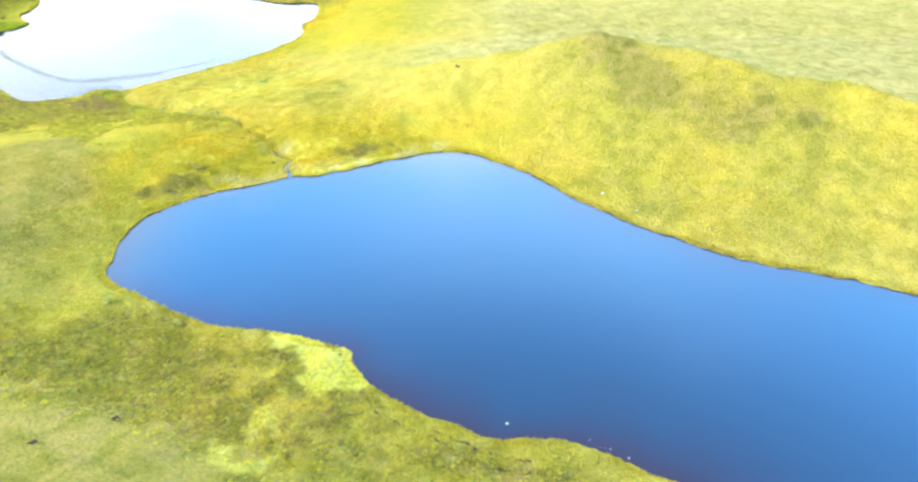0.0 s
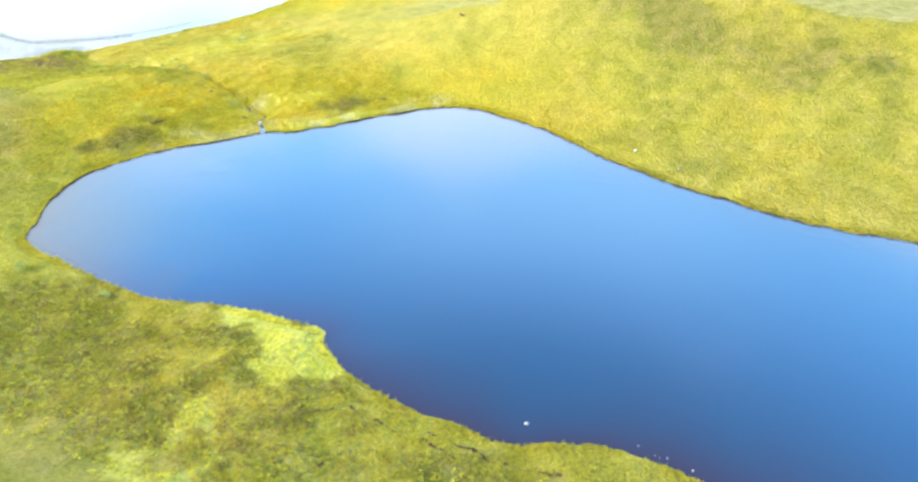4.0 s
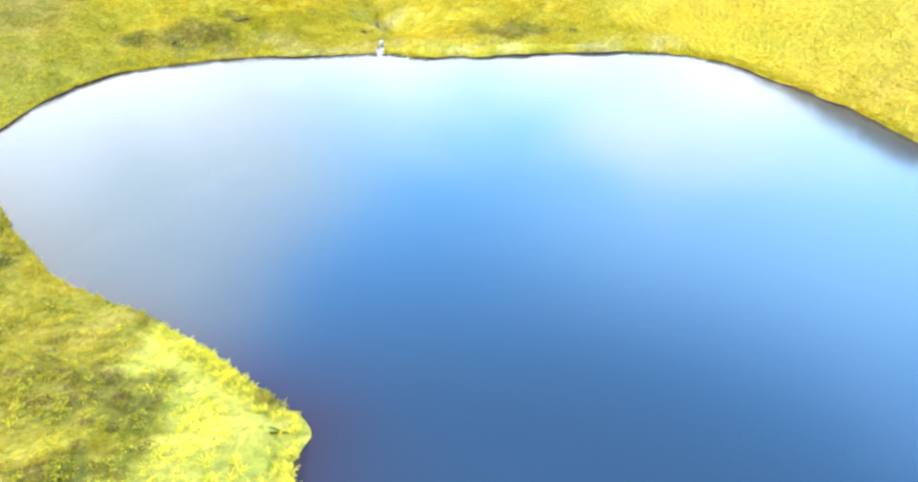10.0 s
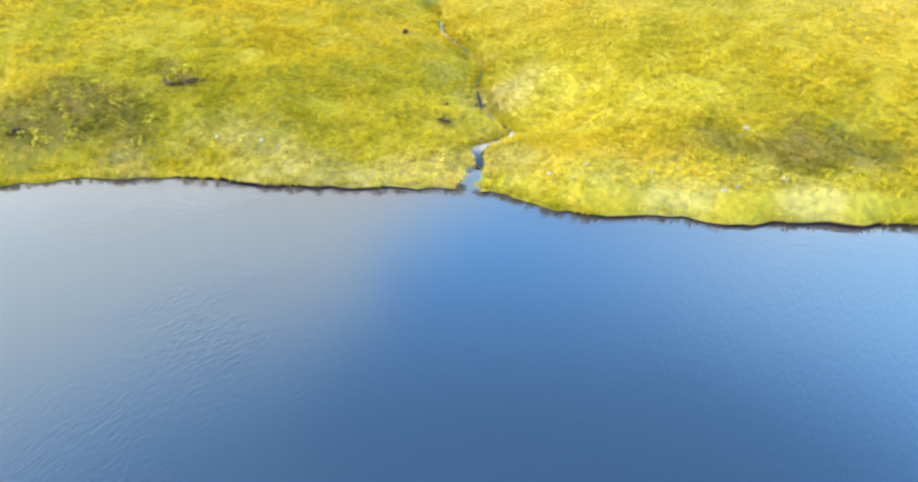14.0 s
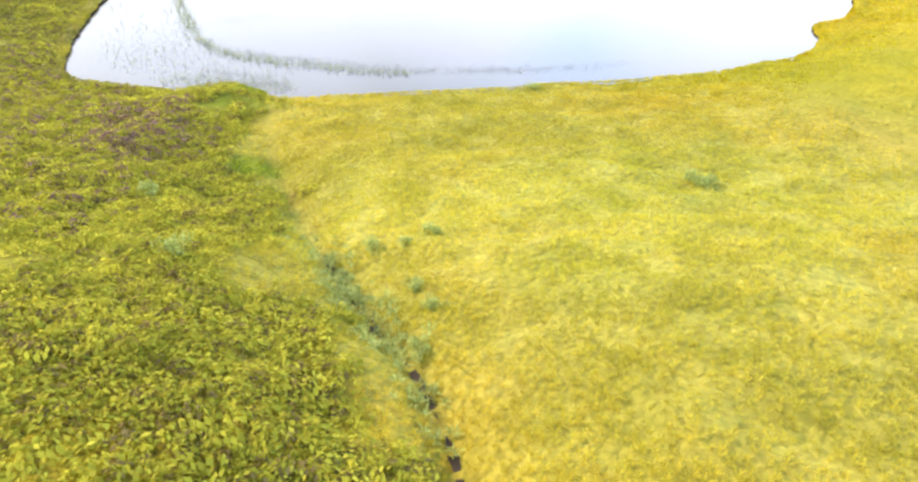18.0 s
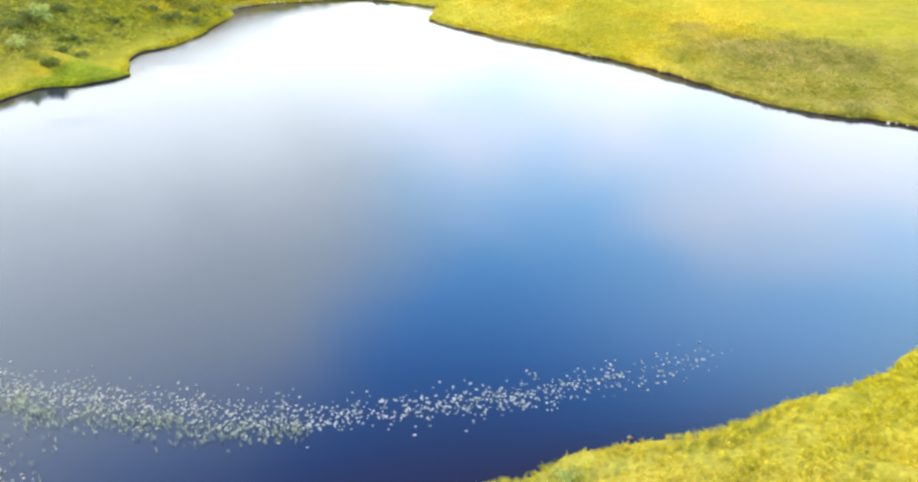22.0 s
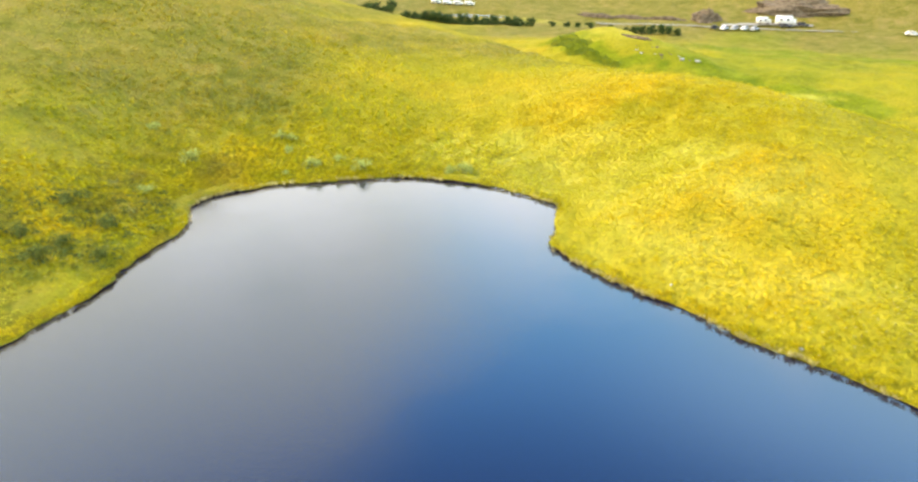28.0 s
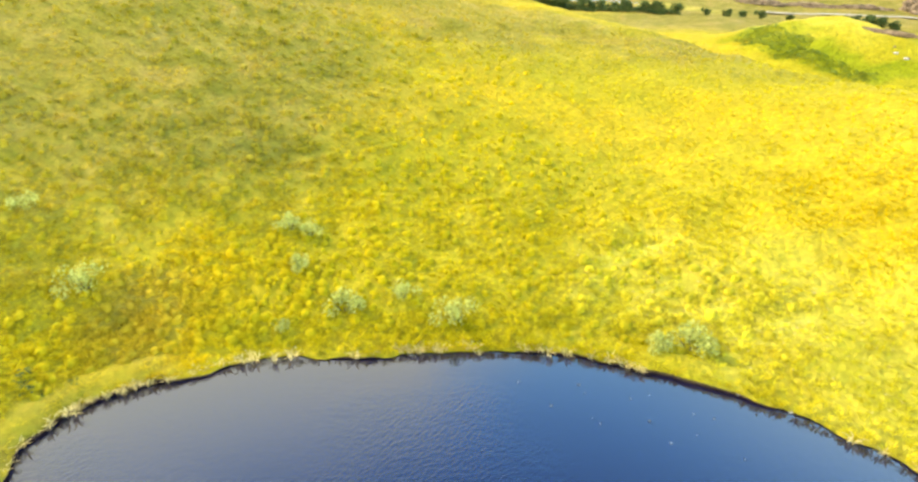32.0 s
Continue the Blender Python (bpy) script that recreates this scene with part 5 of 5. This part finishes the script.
KINDS = [tree(8.0, 3), tree(8.0, 14), tree(8.0, 27)]
TREES = [(-319, 531, 1.1), (-315, 532, 1.2), (-311, 533, 0.9), (-304, 536, 0.6), (-300, 537, 0.55), (-296, 538, 0.7), (-293, 539, 0.75), (-290, 540, 0.8), (-287, 541, 0.7),
         (-283, 543, 0.75), (-280, 544, 0.65), (-277, 545, 0.7), (-273, 545, 0.6), (-270, 546, 0.75), (-264, 547, 0.6), (-261, 548, 0.7), (-326, 556, 0.8), (-255, 549, 0.6),
         (-248, 553, 0.4), (-242, 553, 0.45), (-238, 554, 0.4), (-233, 554, 0.45), (-219, 552, 0.5), (-216, 553, 0.6), (-213, 553, 0.65), (-210, 554, 0.65), (-207, 555, 0.65),
         (-204, 555, 0.6), (-201, 556, 0.5), (-226, 556, 0.4)]
for k, (x, y, s) in enumerate(TREES):
    s *= 0.85
    z = float(heights([x], [y])[0])
    m = Matrix.Translation((x, y, z)) @ Matrix.Rotation(k * 2.3, 4, "Z")
    ob = KINDS[k] if k < 3 else copy_thing(KINDS[k % 3], m)
    ob.matrix_world = m
    ob.scale = (s, s, s)
    if s <= 0.5:
        tagged(ob, "low dark scrub tree on the valley floor")


x, y = dry(*capsule(-322, 531, -258, 548.5, 2.2, 0.7))
scatter("hedge_scrub", x, y, SHRUBS, 2.2 + 2.4 * rng.random(len(x)), MAT_TREE, "dark scrub filling in between the valley trees", "scrub", False)


def box(bm, x0, x1, y0, y1, z0, z1, taper=0.0):
    v = [bm.verts.new(p) for p in ((x0, y0, z0), (x1, y0, z0), (x1, y1, z0), (x0, y1, z0),
                                   (x0 + taper, y0 + taper, z1), (x1 - taper, y0 + taper, z1), (x1 - taper, y1 - taper, z1), (x0 + taper, y1 - taper, z1))]
    for q in ((0, 3, 2, 1), (4, 5, 6, 7), (0, 1, 5, 4), (1, 2, 6, 5), (2, 3, 7, 6), (3, 0, 4, 7)):
        bm.faces.new([v[k] for k in q])


def bevelled(bm, amount):
    bmesh.ops.bevel(bm, geom=bm.edges[:], offset=amount, segments=2, affect="EDGES")
    return bm


def wheels(ob, length, width, radius):
    for x in (-length * 0.3, length * 0.3):
        for y in (-width / 2, width / 2):
            bm = bmesh.new()
            bmesh.ops.create_cone(bm, cap_ends=True, segments=14, radius1=radius, radius2=radius, depth=0.2)
            bmesh.ops.rotate(bm, verts=bm.verts, matrix=Matrix.Rotation(math.pi / 2, 3, "X"))
            bmesh.ops.translate(bm, verts=bm.verts, vec=(x, y, radius))
            part("wheel", bm, MAT_TYRE, ob)


def car(paint):
    ob = new("car")
    bm = bmesh.new()
    box(bm, -2.1, 2.1, -0.85, 0.85, 0.3, 0.85)
    part("body", bevelled(bm, 0.12), paint, ob)
    bm = bmesh.new()
    box(bm, -1.7, 1.0, -0.78, 0.78, 0.8, 1.45, 0.22)
    part("cabin", bevelled(bm, 0.06), paint, ob)
    for y in (-0.72, 0.72):
        bm = bmesh.new()
        box(bm, -1.35, 0.7, y - 0.03, y + 0.03, 0.95, 1.32, 0.02)
        part("side_window", bm, MAT_GLASS, ob)
    wheels(ob, 4.2, 1.6, 0.32)
    return ob


def camper(length, high):
    ob = new("motorhome")
    bm = bmesh.new()
    box(bm, -length / 2, length / 2 - 1.3, -1.1, 1.1, 0.45, high)
    part("body", bevelled(bm, 0.12), MAT_WHITE, ob)
    bm = bmesh.new()
    box(bm, length / 2 - 1.5, length / 2, -1.0, 1.0, 0.45, high * 0.72, 0.15)
    part("cab", bevelled(bm, 0.1), MAT_WHITE, ob)
    for y in (-1.11, 1.11):
        for x in (-length * 0.3, 0.2):
            bm = bmesh.new()
            box(bm, x, x + 0.9, y - 0.03, y + 0.03, high * 0.5, high * 0.72)
            part("window", bm, MAT_GLASS, ob)
    wheels(ob, length * 0.9, 2.0, 0.36)
    return ob


def park(ob, x, y, turn, label, category, group):
    z = float(max(heights([x, x + 1, x - 1], [y, y + 1, y - 1]))) + 0.22
    ob.matrix_world = Matrix.Translation((x, y, z)) @ Matrix.Rotation(radians(turn), 4, "Z")
    return tagged(ob, label, category, group)


park(camper(7.0, 3.1), -170.2, 586.2, 12, "white motorhome parked in the gravel lay-by", "motorhome", "parked vehicles")
park(camper(5.2, 2.4), -177.5, 585, 12, "low white van parked in the lay-by", "van", "parked vehicles")
for x, y, paint, word in [(-169.5, 582.4, MAT_DARK, "dark"), (-164.5, 586.6, MAT_DARK, "dark"), (-188.6, 572.2, MAT_WHITE, "white"), (-185.2, 572.8, MAT_SILVER, "silver"),
                          (-181.8, 573.4, MAT_WHITE, "white"), (-178.6, 574, MAT_SILVER, "silver"), (-192, 571.6, MAT_DARK, "dark"), (-130.4, 577, MAT_WHITE, "white")]:
    park(car(paint), x, y, 78 if y < 576 else 12, f"{word} car parked beside the valley road", "car", "parked vehicles")
for x, y in [(-316, 577), (-311, 578.6), (-306, 580), (-301, 581.6)]:
    park(camper(4.4, 1.9), x, y, 15, "small white caravan standing beyond the pond", "caravan", "caravans beyond the pond")


def outcrop(x, y, wide, deep, high, seed, label):
    bm = bmesh.new()
    bmesh.ops.create_icosphere(bm, subdivisions=4, radius=1.0)
    off = Vector((seed * 3.1, seed, 0))
    for vert in bm.verts:
        n = noise.fractal(vert.co * 1.6 + off, 0.6, 2.1, 5)
        vert.co *= 1 + 0.4 * n
        vert.co = Vector((vert.co.x * wide, vert.co.y * deep, vert.co.z * high))
    ob = part("rock_outcrop", bm, MAT_ROCK, smooth=False)
    ob.location = (x, y, float(heights([x], [y])[0]))
    return tagged(ob, label, "rock", "rocks of the valley")


outcrop(-199, 588, 5, 3, 4.5, 2, "dark rocky crag above the valley road")
outcrop(-169, 602, 17, 5, 5, 5, "brown bare scree slope above the lay-by")
for k, (x, y, w) in enumerate([(-243, 584, 8), (-228, 587, 9), (-213, 586.5, 7)]):
    outcrop(x, y, w, 1.2, 1.3, 20 + k, "long low brown cliff across the far moor")
outcrop(-196, 482.6, 6.2, 0.3, 0.5, 9, "thin dark ledge across the grassy knoll").rotation_euler.z = -0.25
spot_rng = random.Random(12)
for k in range(16):
    place_stone(-186 + spot_rng.gauss(0, 3.8), 476.8 + spot_rng.gauss(0, 1.4), 0.25 + 0.5 * spot_rng.random() ** 2, "broken pale rock on the flank of the knoll", flat=0.4, mat=MAT_ROCK if k % 3 else None, group="rocks on the knoll")
